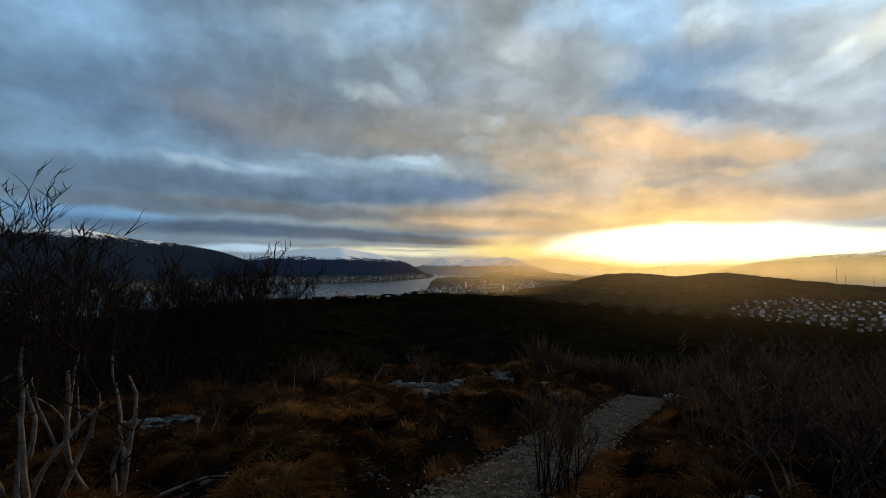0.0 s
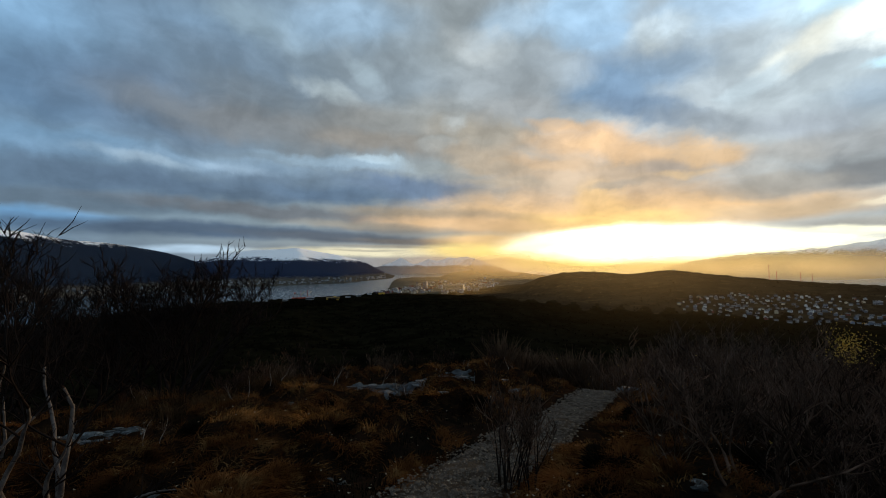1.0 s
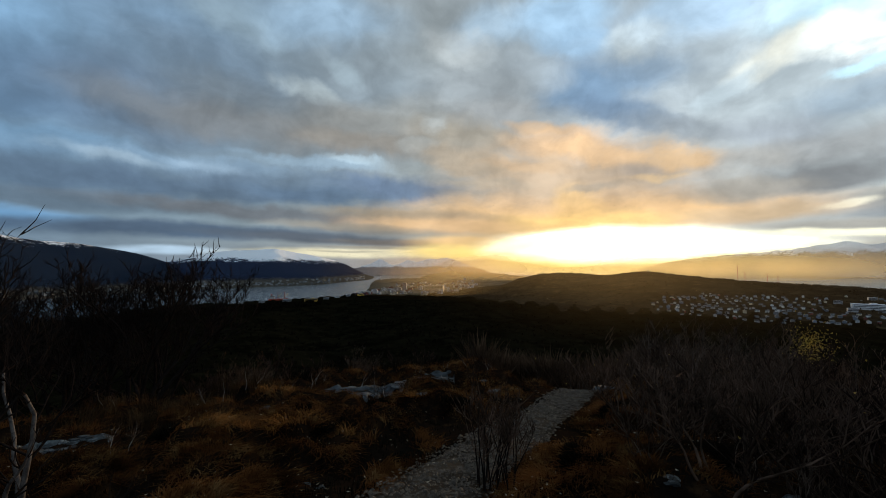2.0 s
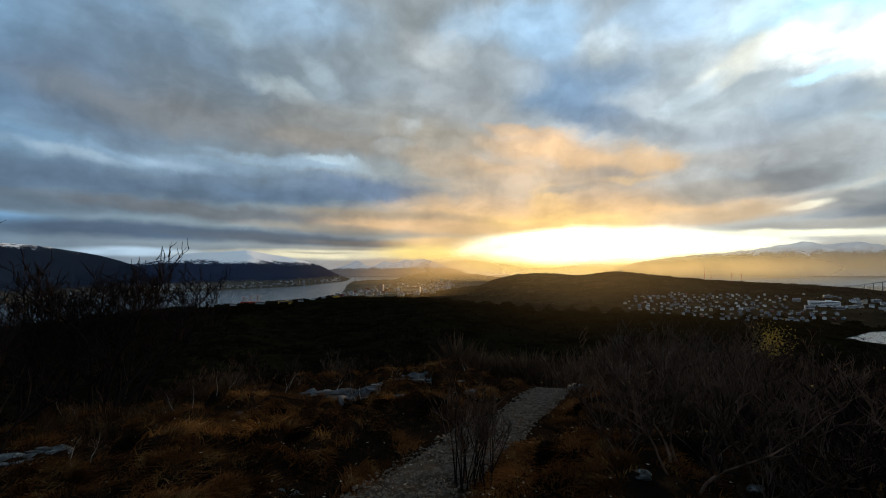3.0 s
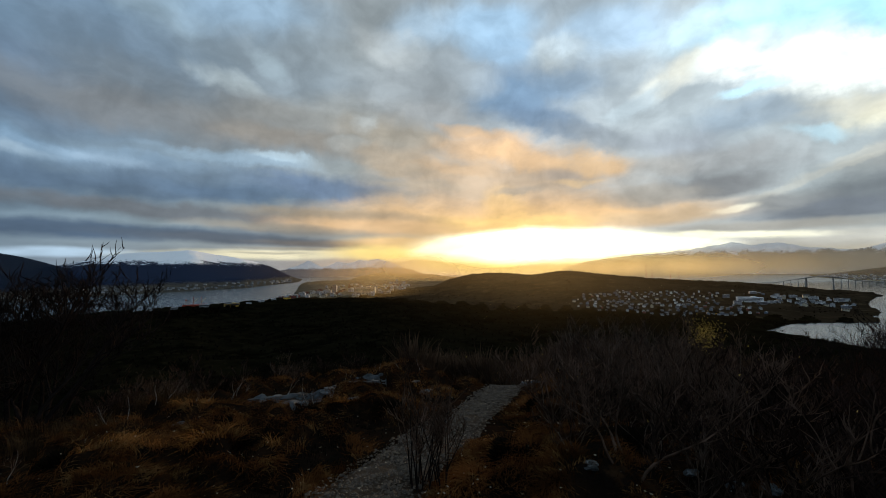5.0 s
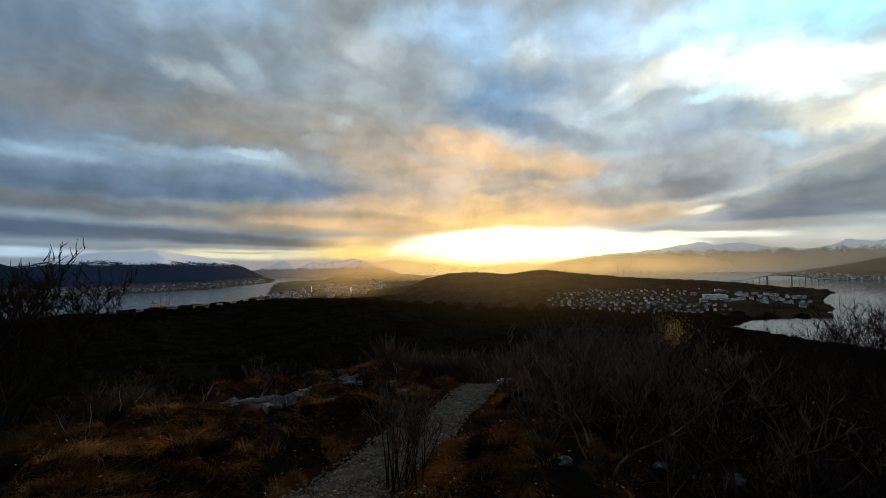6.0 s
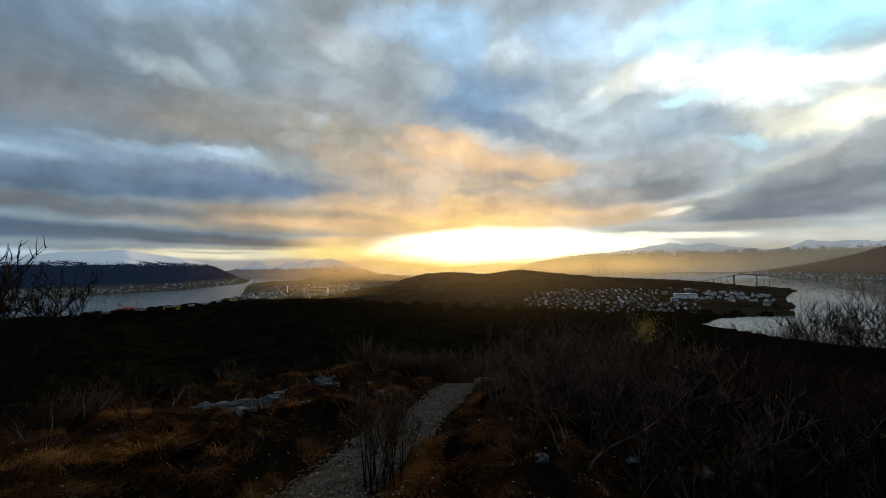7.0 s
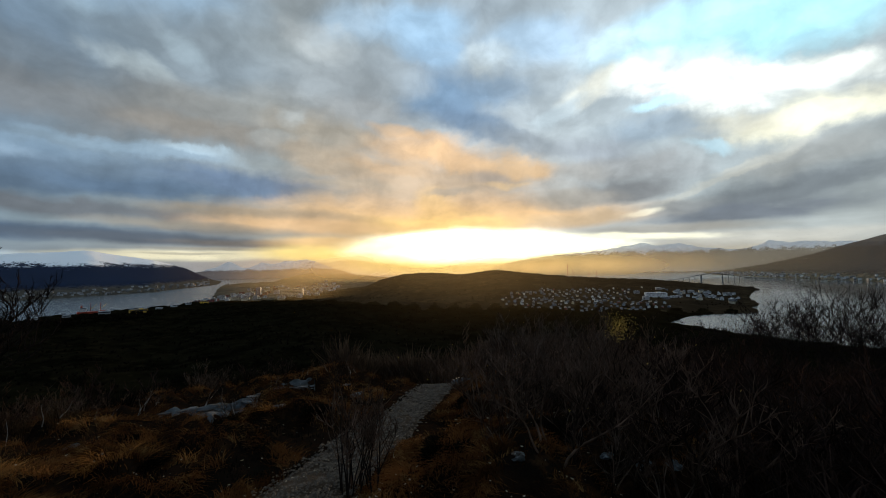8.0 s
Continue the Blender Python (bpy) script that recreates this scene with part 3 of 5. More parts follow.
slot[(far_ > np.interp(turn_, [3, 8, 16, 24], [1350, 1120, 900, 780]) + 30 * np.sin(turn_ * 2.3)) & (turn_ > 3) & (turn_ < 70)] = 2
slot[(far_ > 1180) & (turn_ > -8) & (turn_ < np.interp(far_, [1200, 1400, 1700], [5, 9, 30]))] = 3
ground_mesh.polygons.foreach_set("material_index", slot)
ground = tagged(new("ground", ground_mesh), "dark heath and moor sloping down to the shore", "ground", kind="structure")

# water
WATER = bpy.data.materials.new("fjord_water")
WATER.use_nodes = True
n = Nodes(WATER.node_tree)
p = n.add("ShaderNodeBsdfPrincipled")
p.inputs["Base Color"].default_value = (0.02, 0.030, 0.034, 1)
p.inputs["Roughness"].default_value = 0.17
p.inputs["IOR"].default_value = 1.33
at = n.add("ShaderNodeNewGeometry").outputs["Position"]
ripple = n.add("ShaderNodeBump")
ripple.inputs["Distance"].default_value = 2.0
# wind ruffles the fjord and the open water beyond the hill, the bay in its lee lies calmer
where_ = n.add("ShaderNodeSeparateXYZ")
n.link(at, where_.inputs[0])
open_water = n.math("MULTIPLY", n.smooth(where_.outputs[1], 1150.0, 1500.0), n.smooth(where_.outputs[0], -150.0, 250.0))
n.link(n.math("MULTIPLY_ADD", open_water, 0.35, n.smooth(where_.outputs[0], 200.0, 1500.0, 0.30, 0.05)), ripple.inputs["Strength"])
n.link(n.math("MULTIPLY_ADD", open_water, 0.22, n.smooth(where_.outputs[0], 200.0, 1500.0, 0.22, 0.10)), p.inputs["Roughness"])
n.link(n.noise(at, 0.08, 5.0, 0.6).outputs["Fac"], ripple.inputs["Height"])
n.link(ripple.outputs[0], p.inputs["Normal"])
n.link(p.outputs[0], n.add("ShaderNodeOutputMaterial").inputs["Surface"])
wa, wr = np.meshgrid(np.radians(np.linspace(-180, 180, 97)[:-1]), np.r_[300, 800, 2000, 4860])
water_mesh = grid_mesh("water", wr * np.sin(wa), wr * np.cos(wa), np.full(wa.shape, SEA), wrap=True)
water_mesh.materials.append(WATER)
tagged(new("water", water_mesh), "calm grey fjord water reflecting the evening sky", "water", kind="structure")


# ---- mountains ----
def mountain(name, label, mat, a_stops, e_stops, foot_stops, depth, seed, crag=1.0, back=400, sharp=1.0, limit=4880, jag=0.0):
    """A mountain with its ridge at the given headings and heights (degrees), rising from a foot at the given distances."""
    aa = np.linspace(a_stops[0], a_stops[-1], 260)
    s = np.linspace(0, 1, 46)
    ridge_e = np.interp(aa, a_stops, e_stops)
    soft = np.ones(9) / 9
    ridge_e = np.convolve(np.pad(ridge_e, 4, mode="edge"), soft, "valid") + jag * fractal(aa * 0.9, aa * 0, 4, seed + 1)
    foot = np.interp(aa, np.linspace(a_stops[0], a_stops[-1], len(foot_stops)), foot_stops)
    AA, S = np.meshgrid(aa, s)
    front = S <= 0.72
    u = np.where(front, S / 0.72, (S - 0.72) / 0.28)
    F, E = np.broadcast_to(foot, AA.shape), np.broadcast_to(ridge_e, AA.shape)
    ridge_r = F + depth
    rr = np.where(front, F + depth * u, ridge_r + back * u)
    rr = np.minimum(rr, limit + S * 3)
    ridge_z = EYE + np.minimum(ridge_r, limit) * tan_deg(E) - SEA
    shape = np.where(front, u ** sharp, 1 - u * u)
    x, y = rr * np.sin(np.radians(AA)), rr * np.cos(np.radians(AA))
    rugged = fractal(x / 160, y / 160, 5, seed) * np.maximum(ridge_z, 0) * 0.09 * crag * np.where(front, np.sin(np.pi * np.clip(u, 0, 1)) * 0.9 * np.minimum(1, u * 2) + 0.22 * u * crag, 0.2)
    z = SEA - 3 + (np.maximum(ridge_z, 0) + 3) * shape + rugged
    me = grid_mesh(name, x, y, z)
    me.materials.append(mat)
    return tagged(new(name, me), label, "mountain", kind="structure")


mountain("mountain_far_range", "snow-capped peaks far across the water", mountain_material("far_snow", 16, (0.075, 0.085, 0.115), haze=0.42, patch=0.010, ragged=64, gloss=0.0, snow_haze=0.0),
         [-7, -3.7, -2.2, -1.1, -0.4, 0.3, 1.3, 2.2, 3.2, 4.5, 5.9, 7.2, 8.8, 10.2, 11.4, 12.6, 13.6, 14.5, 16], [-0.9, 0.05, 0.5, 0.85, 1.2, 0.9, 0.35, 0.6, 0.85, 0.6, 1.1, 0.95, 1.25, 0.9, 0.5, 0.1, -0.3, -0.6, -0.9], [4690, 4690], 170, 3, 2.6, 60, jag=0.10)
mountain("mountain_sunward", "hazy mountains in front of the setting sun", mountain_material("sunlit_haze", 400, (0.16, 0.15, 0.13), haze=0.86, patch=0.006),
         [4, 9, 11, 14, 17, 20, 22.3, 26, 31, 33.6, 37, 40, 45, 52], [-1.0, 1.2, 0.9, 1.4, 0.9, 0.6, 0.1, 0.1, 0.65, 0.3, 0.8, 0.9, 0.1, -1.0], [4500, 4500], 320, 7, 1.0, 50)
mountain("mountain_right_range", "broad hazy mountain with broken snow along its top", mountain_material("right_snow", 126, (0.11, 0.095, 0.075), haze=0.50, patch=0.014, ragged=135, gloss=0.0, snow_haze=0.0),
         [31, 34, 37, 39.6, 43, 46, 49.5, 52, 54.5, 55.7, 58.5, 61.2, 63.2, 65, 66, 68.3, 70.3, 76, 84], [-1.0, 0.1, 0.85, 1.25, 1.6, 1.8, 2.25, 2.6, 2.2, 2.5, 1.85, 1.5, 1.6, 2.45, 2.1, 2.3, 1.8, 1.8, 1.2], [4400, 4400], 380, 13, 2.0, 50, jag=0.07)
# blue of the distant air is put into this rock colour
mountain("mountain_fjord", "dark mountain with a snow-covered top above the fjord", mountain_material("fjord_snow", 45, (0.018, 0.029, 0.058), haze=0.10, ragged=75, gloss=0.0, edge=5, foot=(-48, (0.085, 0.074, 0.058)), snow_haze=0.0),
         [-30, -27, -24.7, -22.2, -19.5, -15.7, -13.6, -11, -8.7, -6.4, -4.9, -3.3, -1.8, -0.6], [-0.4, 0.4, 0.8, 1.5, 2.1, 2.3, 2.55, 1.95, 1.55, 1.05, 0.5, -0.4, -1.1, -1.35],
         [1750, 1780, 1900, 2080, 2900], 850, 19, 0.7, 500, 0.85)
# rock colour again carries the blue of the air
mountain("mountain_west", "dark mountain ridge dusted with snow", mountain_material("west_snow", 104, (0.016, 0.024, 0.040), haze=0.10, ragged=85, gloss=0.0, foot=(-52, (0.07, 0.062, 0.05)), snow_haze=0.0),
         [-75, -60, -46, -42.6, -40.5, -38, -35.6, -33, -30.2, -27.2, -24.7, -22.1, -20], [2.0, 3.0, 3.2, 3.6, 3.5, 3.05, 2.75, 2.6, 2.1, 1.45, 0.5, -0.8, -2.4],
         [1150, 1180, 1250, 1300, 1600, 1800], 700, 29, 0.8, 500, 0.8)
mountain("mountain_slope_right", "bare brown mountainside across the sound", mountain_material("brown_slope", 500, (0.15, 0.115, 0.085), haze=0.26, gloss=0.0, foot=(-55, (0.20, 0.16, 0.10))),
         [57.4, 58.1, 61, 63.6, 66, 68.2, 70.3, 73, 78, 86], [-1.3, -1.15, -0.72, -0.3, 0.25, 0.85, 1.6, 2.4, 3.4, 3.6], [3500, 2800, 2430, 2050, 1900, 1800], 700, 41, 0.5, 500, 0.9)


# ---- added sheets imitating sun haze in the valley and over the town ----
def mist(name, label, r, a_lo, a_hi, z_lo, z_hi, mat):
    """A thin curtain added over the low land to imitate sun haze, gently bowed."""
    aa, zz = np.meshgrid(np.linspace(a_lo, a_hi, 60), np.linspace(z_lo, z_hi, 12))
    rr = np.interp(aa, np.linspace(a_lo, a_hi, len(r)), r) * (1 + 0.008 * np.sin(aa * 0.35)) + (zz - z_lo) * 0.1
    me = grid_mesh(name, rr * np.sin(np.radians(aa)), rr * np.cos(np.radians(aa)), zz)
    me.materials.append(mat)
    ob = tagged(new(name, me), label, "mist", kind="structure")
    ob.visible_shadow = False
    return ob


# each sheet adds a golden glow of haze and sun glare
mist("backdrop_mist_moor", "see-through sheet imitating golden haze over the moor", [250, 250], -14, 76, -52, 40, haze_sheet_material("moor_haze_sheet", 0.026, 33.0, 15.0, -6, 20))
mist("backdrop_mist_valley", "see-through sheet imitating golden haze over the valley below the hill", [1010, 985, 900, 780, 715, 690, 640], -14, 70, -77, 110, haze_sheet_material("valley_haze_sheet", 0.075, 28.0, 15.0, 4, 50))
mist("backdrop_mist_town", "see-through sheet imitating golden evening haze beyond the town", [2250, 2250], -16, 74, -76, 260, haze_sheet_material("town_haze_sheet", 0.42, 15.0, 10.5, 10, 110))
mist("backdrop_mist_sound", "see-through sheet imitating golden haze over the sound before the far mountains", [2300, 2300, 2400, 2480, 2480], 16, 72, -76, 240, haze_sheet_material("sound_haze_sheet", 0.70, 41.0, 16.0, 0, 62, (1.0, 0.82, 0.42)))
mist("backdrop_mist_harbour", "see-through sheet imitating golden haze over the town and harbour", [1190, 1150, 1120], -14, 19, -76, 60, haze_sheet_material("harbour_haze_sheet", 0.20, 7.5, 5.5, -30, 42))

# ---- gravel path ----
px_, py_ = PATH_X, PATH_Y
tx, ty = np.gradient(px_), np.gradient(py_)
tl = np.hypot(tx, ty)
sx, sy = ty / tl, -tx / tl
across = np.linspace(-1, 1, 25)
wide = np.interp(np.hypot(px_, py_), [3.0, 4.6, 6.0, 7.0, 8.8, 9.8, 11.5], [0.56, 0.55, 0.50, 0.48, 0.48, 0.45, 0.36]) * (1 + 0.16 * value_noise(np.linspace(0, 22, len(px_)), np.zeros(len(px_)), 3))
PX = px_[:, None] + sx[:, None] * across * wide[:, None]
PY = py_[:, None] + sy[:, None] * across * wide[:, None]
PZ = height(PX.ravel(), PY.ravel()).reshape(PX.shape) + 0.03 - 0.07 * np.abs(across) ** 4 + 0.012 * fractal(PX * 7, PY * 7, 3, 51)
path_mesh = grid_mesh("path", PX, PY, PZ)
path_mesh.materials.append(GRAVEL)
tagged(new("path", path_mesh), "narrow trodden gravel path over the heath", "path", kind="structure")


# ---- helpers for things ----
def part(name, me, mat, parent, label=""):
    """Links a mesh as one object under a thing or part."""
    if mat and not me.materials:
        me.materials.append(mat)
    ob = new(name, me)
    ob.parent = parent
    if label:
        ob["label"] = label
    return ob


def mesh_of(name, verts, faces, smooth=False):
    me = bpy.data.meshes.new(name)
    me.from_pydata(verts, [], faces)
    if smooth:
        me.polygons.foreach_set("use_smooth", [True] * len(me.polygons))
    me.update()
    return me


class Wood:
    """Collects tapered, bent tubes for trunks and twigs."""

    def __init__(self):
        self.v, self.f = [], []

    def tube(self, pts, radii_, sides):
        base = len(self.v)
        for i, (q, r) in enumerate(zip(pts, radii_)):
            d = (pts[min(i + 1, len(pts) - 1)] - pts[max(i - 1, 0)]).normalized()
            u = d.orthogonal().normalized()
            w = d.cross(u)
            for k in range(sides):
                t = 2 * math.pi * k / sides
                self.v.append(q + (u * math.cos(t) + w * math.sin(t)) * r)
        for i in range(len(pts) - 1):
            for k in range(sides):
                a, b = base + i * sides + k, base + i * sides + (k + 1) % sides
                self.f.append((a, b, b + sides, a + sides))

    def mesh(self, name):
        return mesh_of(name, [tuple(q) for q in self.v], self.f, True)


def limb(rng, start, way, length, thick, bends=5, wild=0.25, rise=0.1, thin=0.25):
    """Points and radii of one crooked limb: it swings to and fro as it climbs."""
    pts, way, q = [start.copy()], way.normalized(), start.copy()
    curl = Vector((0, 0, 0))
    for _ in range(bends):
        curl = curl * 0.55 + Vector((rng.uniform(-wild, wild), rng.uniform(-wild, wild), rng.uniform(-wild, wild) * 0.6)) * 0.7
        way = (way + curl + Vector((0, 0, rise))).normalized()
        q = q + way * (length / bends)
        pts.append(q.copy())
    return pts, [thick * (1 - (1 - thin) * i / bends) for i in range(bends + 1)]


def grow(rng, wood, start, way, length, thick, level, wild, sides=3, kids=(4, 6), rise=0.12, fine=0.003):
    """A limb with its side twigs, down to the given level."""
    pts, rad = limb(rng, start, way, length, thick, 6 if level > 0 else 4, wild, rise)
    wood.tube(pts, rad, sides)
    if level <= 0:
        return
    for _ in range(rng.randint(*kids)):
        k = rng.uniform(0.25, 0.98)
        i = min(int(k * (len(pts) - 1)), len(pts) - 2)
        q = pts[i].lerp(pts[i + 1], k * (len(pts) - 1) - i)
        along = (pts[i + 1] - pts[i]).normalized()
        side = Vector((rng.uniform(-1, 1), rng.uniform(-1, 1), rng.uniform(-0.2, 0.9))).normalized()
        grow(rng, wood, q, along * 0.75 + side * 0.85, length * rng.uniform(0.30, 0.58), max(rad[i] * 0.6, fine), level - 1, wild, 3, kids, rise, fine)


def bare_tree(name, seed, tall, stems, spread, thick, bark, twig, levels=3, wild=0.25, kids=(4, 6), label="", category="tree", group="", lean=None, base_r=0.18, rise=0.10, low=0.22, fine=0.003, dark_from=1.0, twig_rise=0.12, fan=0.13):
    """A leafless many-stemmed birch or shrub: every stem is a part with its twigs below it."""
    rng = random.Random(seed)
    root = new(name)
    root.empty_display_size = 0.2
    for s in range(stems):
        t = 2 * math.pi * (s + rng.uniform(-0.3, 0.3)) / stems
        start = Vector((math.cos(t), math.sin(t), 0)) * base_r * rng.uniform(0.3, 1.0) + Vector((0, 0, -0.12))
        out = Vector((math.cos(t), math.sin(t), 0)) * spread * rng.uniform(0.4, 1.2) + Vector((0, 0, 1))
        if lean:
            out += Vector(lean)
        length = tall * rng.uniform(0.72, 1.0)
        pts, rad = limb(rng, start, out, length, thick * rng.uniform(0.7, 1.0), 12, wild, rise, 0.07)
        trunk, twigs = Wood(), Wood()
        trunk.tube(pts, rad, 7)
        count = rng.randint(kids[0] + 5, kids[1] + 8)
        for _ in range(count):
            k = low + (0.99 - low) * rng.random() ** 0.7
            i = min(int(k * 12), 11)
            q = pts[i].lerp(pts[i + 1], k * 12 - i)
            along = (pts[i + 1] - pts[i]).normalized()
            side = Vector((rng.uniform(-1, 1), rng.uniform(-1, 1), rng.uniform(-0.1, 0.8))).normalized()
            grow(rng, twigs, q, along * 0.6 + side, length * (0.34 * (1 - k) + fan) * rng.uniform(0.75, 1.25), max(rad[i] * 0.55, fine * 1.3), levels - 1, wild, 4, kids, twig_rise, fine)
        stem_mesh = trunk.mesh("stem")
        stem_mesh.materials.append(bark)
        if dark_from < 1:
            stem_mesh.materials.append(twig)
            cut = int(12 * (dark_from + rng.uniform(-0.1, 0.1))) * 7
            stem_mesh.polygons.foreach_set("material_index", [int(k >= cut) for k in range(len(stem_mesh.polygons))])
        stem = part("stem", stem_mesh, None, root)
        part("crown", twigs.mesh("crown"), twig, stem)
    return tagged(root, label, category, group)


def stand(ob, r, a_deg, turn=0.0, size=1.0, sink=0.0, copy=True):
    """Sets a thing, or a copy of it, on the ground at a distance and heading."""
    x, y = polar(r, a_deg)
    m = pose(x, y, ground_z(x, y) - sink, 0, 0, turn)
    if copy:
        return copy_thing(ob, m @ Matrix.Scale(size / ob.scale.x, 4))
    m = m @ Matrix.Scale(size, 4)
    ob.matrix_basis = m
    return ob



def tallness(ob):
    """Height of a crown over its base, but for the last stray twigs."""
    return 0.94 * max(v.co.z for o in ob.children_recursive for v in o.data.vertices)


def stand_to(ob, r, a_deg, top_e, turn=0.0, copy=True):
    """Sets a tree on the ground so that its top reaches an angle (degrees) as seen from the viewpoint."""
    x, y = polar(r, a_deg)
    size = max(EYE + r * math.tan(radians(top_e)) - ground_z(x, y), 0.2) / tallness(ob)
    return stand(ob, r, a_deg, turn, size, copy=copy)


BIRCH_LABEL = "bare crooked mountain birch with pale grey stems"
FAR_BIRCH_LABEL = "bare dark birch with a wide twiggy crown"
SHRUB_LABEL = "leafless grey-brown birch shrub on the heath"
SAPLING_LABEL = "thin bare sapling with pale bark on the heath"

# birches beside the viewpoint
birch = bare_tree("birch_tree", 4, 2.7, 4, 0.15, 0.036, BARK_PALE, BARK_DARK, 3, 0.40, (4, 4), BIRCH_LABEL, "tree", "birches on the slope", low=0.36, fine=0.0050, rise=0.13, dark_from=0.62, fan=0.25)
stand_to(birch, 4.6, -43.6, 8.9, 210, copy=False)
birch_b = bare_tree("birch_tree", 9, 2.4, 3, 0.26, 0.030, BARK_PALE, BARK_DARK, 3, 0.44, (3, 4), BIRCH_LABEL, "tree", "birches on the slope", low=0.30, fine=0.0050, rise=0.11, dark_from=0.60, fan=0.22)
stand_to(birch_b, 5.0, -37.8, 4.4, 60, copy=False)
leaning = bare_tree("birch_tree", 33, 1.25, 2, 0.25, 0.030, BARK_PALE, BARK_DARK, 2, 0.35, (3, 4), "leaning pale birch stem beside the heath", "tree", "birches on the slope", lean=(0.35, 0.3, 0))
stand(leaning, 4.5, -38.2, 0, 1.0, copy=False)
for r_, a_, top_, turn_ in ((6.5, -46.5, 4.6, 130), (6.2, -50.5, 6.0, 300), (7.2, -41.0, 1.0, 40), (4.9, -46.6, 8.2, 100)):
    stand_to(birch_b if turn_ % 20 else birch, r_, a_, top_, turn_)
far_birch = bare_tree("birch_tree", 52, 3.1, 5, 0.34, 0.046, BARK_DARK, BARK_DARK, 3, 0.28, (4, 5), FAR_BIRCH_LABEL, "tree", "birches below the brow", low=0.26, fine=0.0085, rise=0.07, twig_rise=0.09, fan=0.18)
stand_to(far_birch, 10.8, -27.0, 2.1, 0, copy=False)
for r_, a_, top_, turn_ in ((11.5, -34.6, -0.8, 200), (12.5, -30.4, 0.0, 80), (11.0, -38.2, -0.6, 150), (10.5, -42, 0.4, 310), (13.0, -28.6, 0.8, 120), (12.0, -32.4, -1.6, 20), (12.2, -25.6, -0.4, 45), (8.0, -47.5, 0.0, 330)):
    stand_to(far_birch, r_, a_, top_, turn_)
# birches on the other side, against the sound
upright = bare_tree("birch_tree", 57, 3.0, 4, 0.55, 0.034, BARK_DARK, BARK_DARK, 3, 0.30, (4, 4), "bare dark birch with upright fanning twigs", "tree", "birches below the brow", low=0.26, fine=0.0065, rise=0.08, twig_rise=0.08, fan=0.34)
stand_to(upright, 14.0, 69.6, -2.4, 0, copy=False)
for r_, a_, top_, turn_ in ((13.6, 65.8, -5.4, 170), (14.6, 67.9, -4.8, 100), (14.5, 71.0, -3.8, 60), (15.0, 73.6, -5.3, 10), (16.5, 59.0, -7.2, 20), (15.0, 77.0, -4.8, 75)):
    stand_to(upright, r_, a_, top_, turn_)

# shrubs
shrub = bare_tree("birch_shrub", 21, 1.3, 8, 0.40, 0.013, BARK_RED, BARK_GREY, 2, 0.27, (3, 4), SHRUB_LABEL, "shrub", "shrubs on the heath", low=0.15, fine=0.0042)
shrub_b = bare_tree("birch_shrub", 22, 1.45, 7, 0.45, 0.013, BARK_GREY, BARK_RED, 2, 0.28, (3, 4), "leafless reddish-brown birch shrub on the heath", "shrub", "shrubs on the heath", low=0.15, fine=0.0042)
shrub_c = bare_tree("birch_shrub", 23, 0.85, 8, 0.5, 0.008, BARK_DARK, BARK_BROWN, 2, 0.36, (3, 4), "low dark leafless shrub on the heath", "shrub", "shrubs on the heath", low=0.1, fine=0.0042)
shrub_d = bare_tree("birch_shrub", 24, 1.25, 6, 0.42, 0.016, BARK_RED, BARK_RED, 2, 0.34, (3, 4), "dark crooked shrub with thick stems among the heath", "shrub", "shrubs on the heath", low=0.2, fine=0.0040)
stand_to(shrub_d, 4.3, 41.0, -9.5, 0, copy=False)
for r_, a_, top_, turn_ in ((4.7, 50.0, -10.0, 150), (4.4, 57.5, -11.0, 220), (5.4, 36.5, -10.0, 290), (5.6, 45.5, -8.6, 20), (6.2, 33.2, -10.5, 190)):
    stand_to(shrub_d, r_, a_, top_, turn_)
kinds = [shrub, shrub_b, shrub_c]
rng = random.Random(77)
spots, placed = [], 0
while len(spots) < 140:
    a_, r_ = rng.uniform(25, 80), 4.2 * (16 / 4.2) ** rng.random()
    x_, y_ = polar(r_, a_)
    if float(off_path(np.array([x_]), np.array([y_]))[0]) < 0.95 + 0.02 * r_ or any(math.hypot(x_ - u, y_ - v) < 0.42 for u, v in spots):
        continue
    if (r_ < 9.5 and a_ < 30.5) or (r_ < 6.5 and a_ < 38 and rng.random() < 0.8):
        continue
    spots.append((x_, y_))
    kind_ = kinds[len(spots) - 1] if len(spots) <= 3 else (shrub_c if a_ > 56 and rng.random() < 0.9 else rng.choice((shrub, shrub_b, shrub_b) if a_ < 48 else (shrub_b, shrub_b, shrub_c)))
    stand_to(kind_, r_, a_, np.interp(a_, [25, 32, 38, 46, 55, 62, 80], [-9.4, -8.2, -5.8, -5.8, -7.8, -9.4, -10]) + rng.uniform(-4.0, 0.6) if r_ > 5.5 else rng.uniform(-17, -9), rng.uniform(0, 360), copy=len(spots) > 3)
for _ in range(26):
    a_, r_ = rng.uniform(-20, 27), rng.uniform(12.5, 17)
    stand_to(rng.choice(kinds), r_, a_, rng.uniform(-13, -10), rng.uniform(0, 360))
for r_, a_, top_ in ((10.8, 30.4, -9.6), (11.6, 27.4, -9.8), (11.9, 25.6, -11.2)):
    stand_to(shrub_b, r_, a_, top_, r_ * 90)
for _ in range(14):
    stand(shrub_c, rng.uniform(9.5, 13), rng.uniform(-44, -18), rng.uniform(0, 360), rng.uniform(0.6, 1.0))
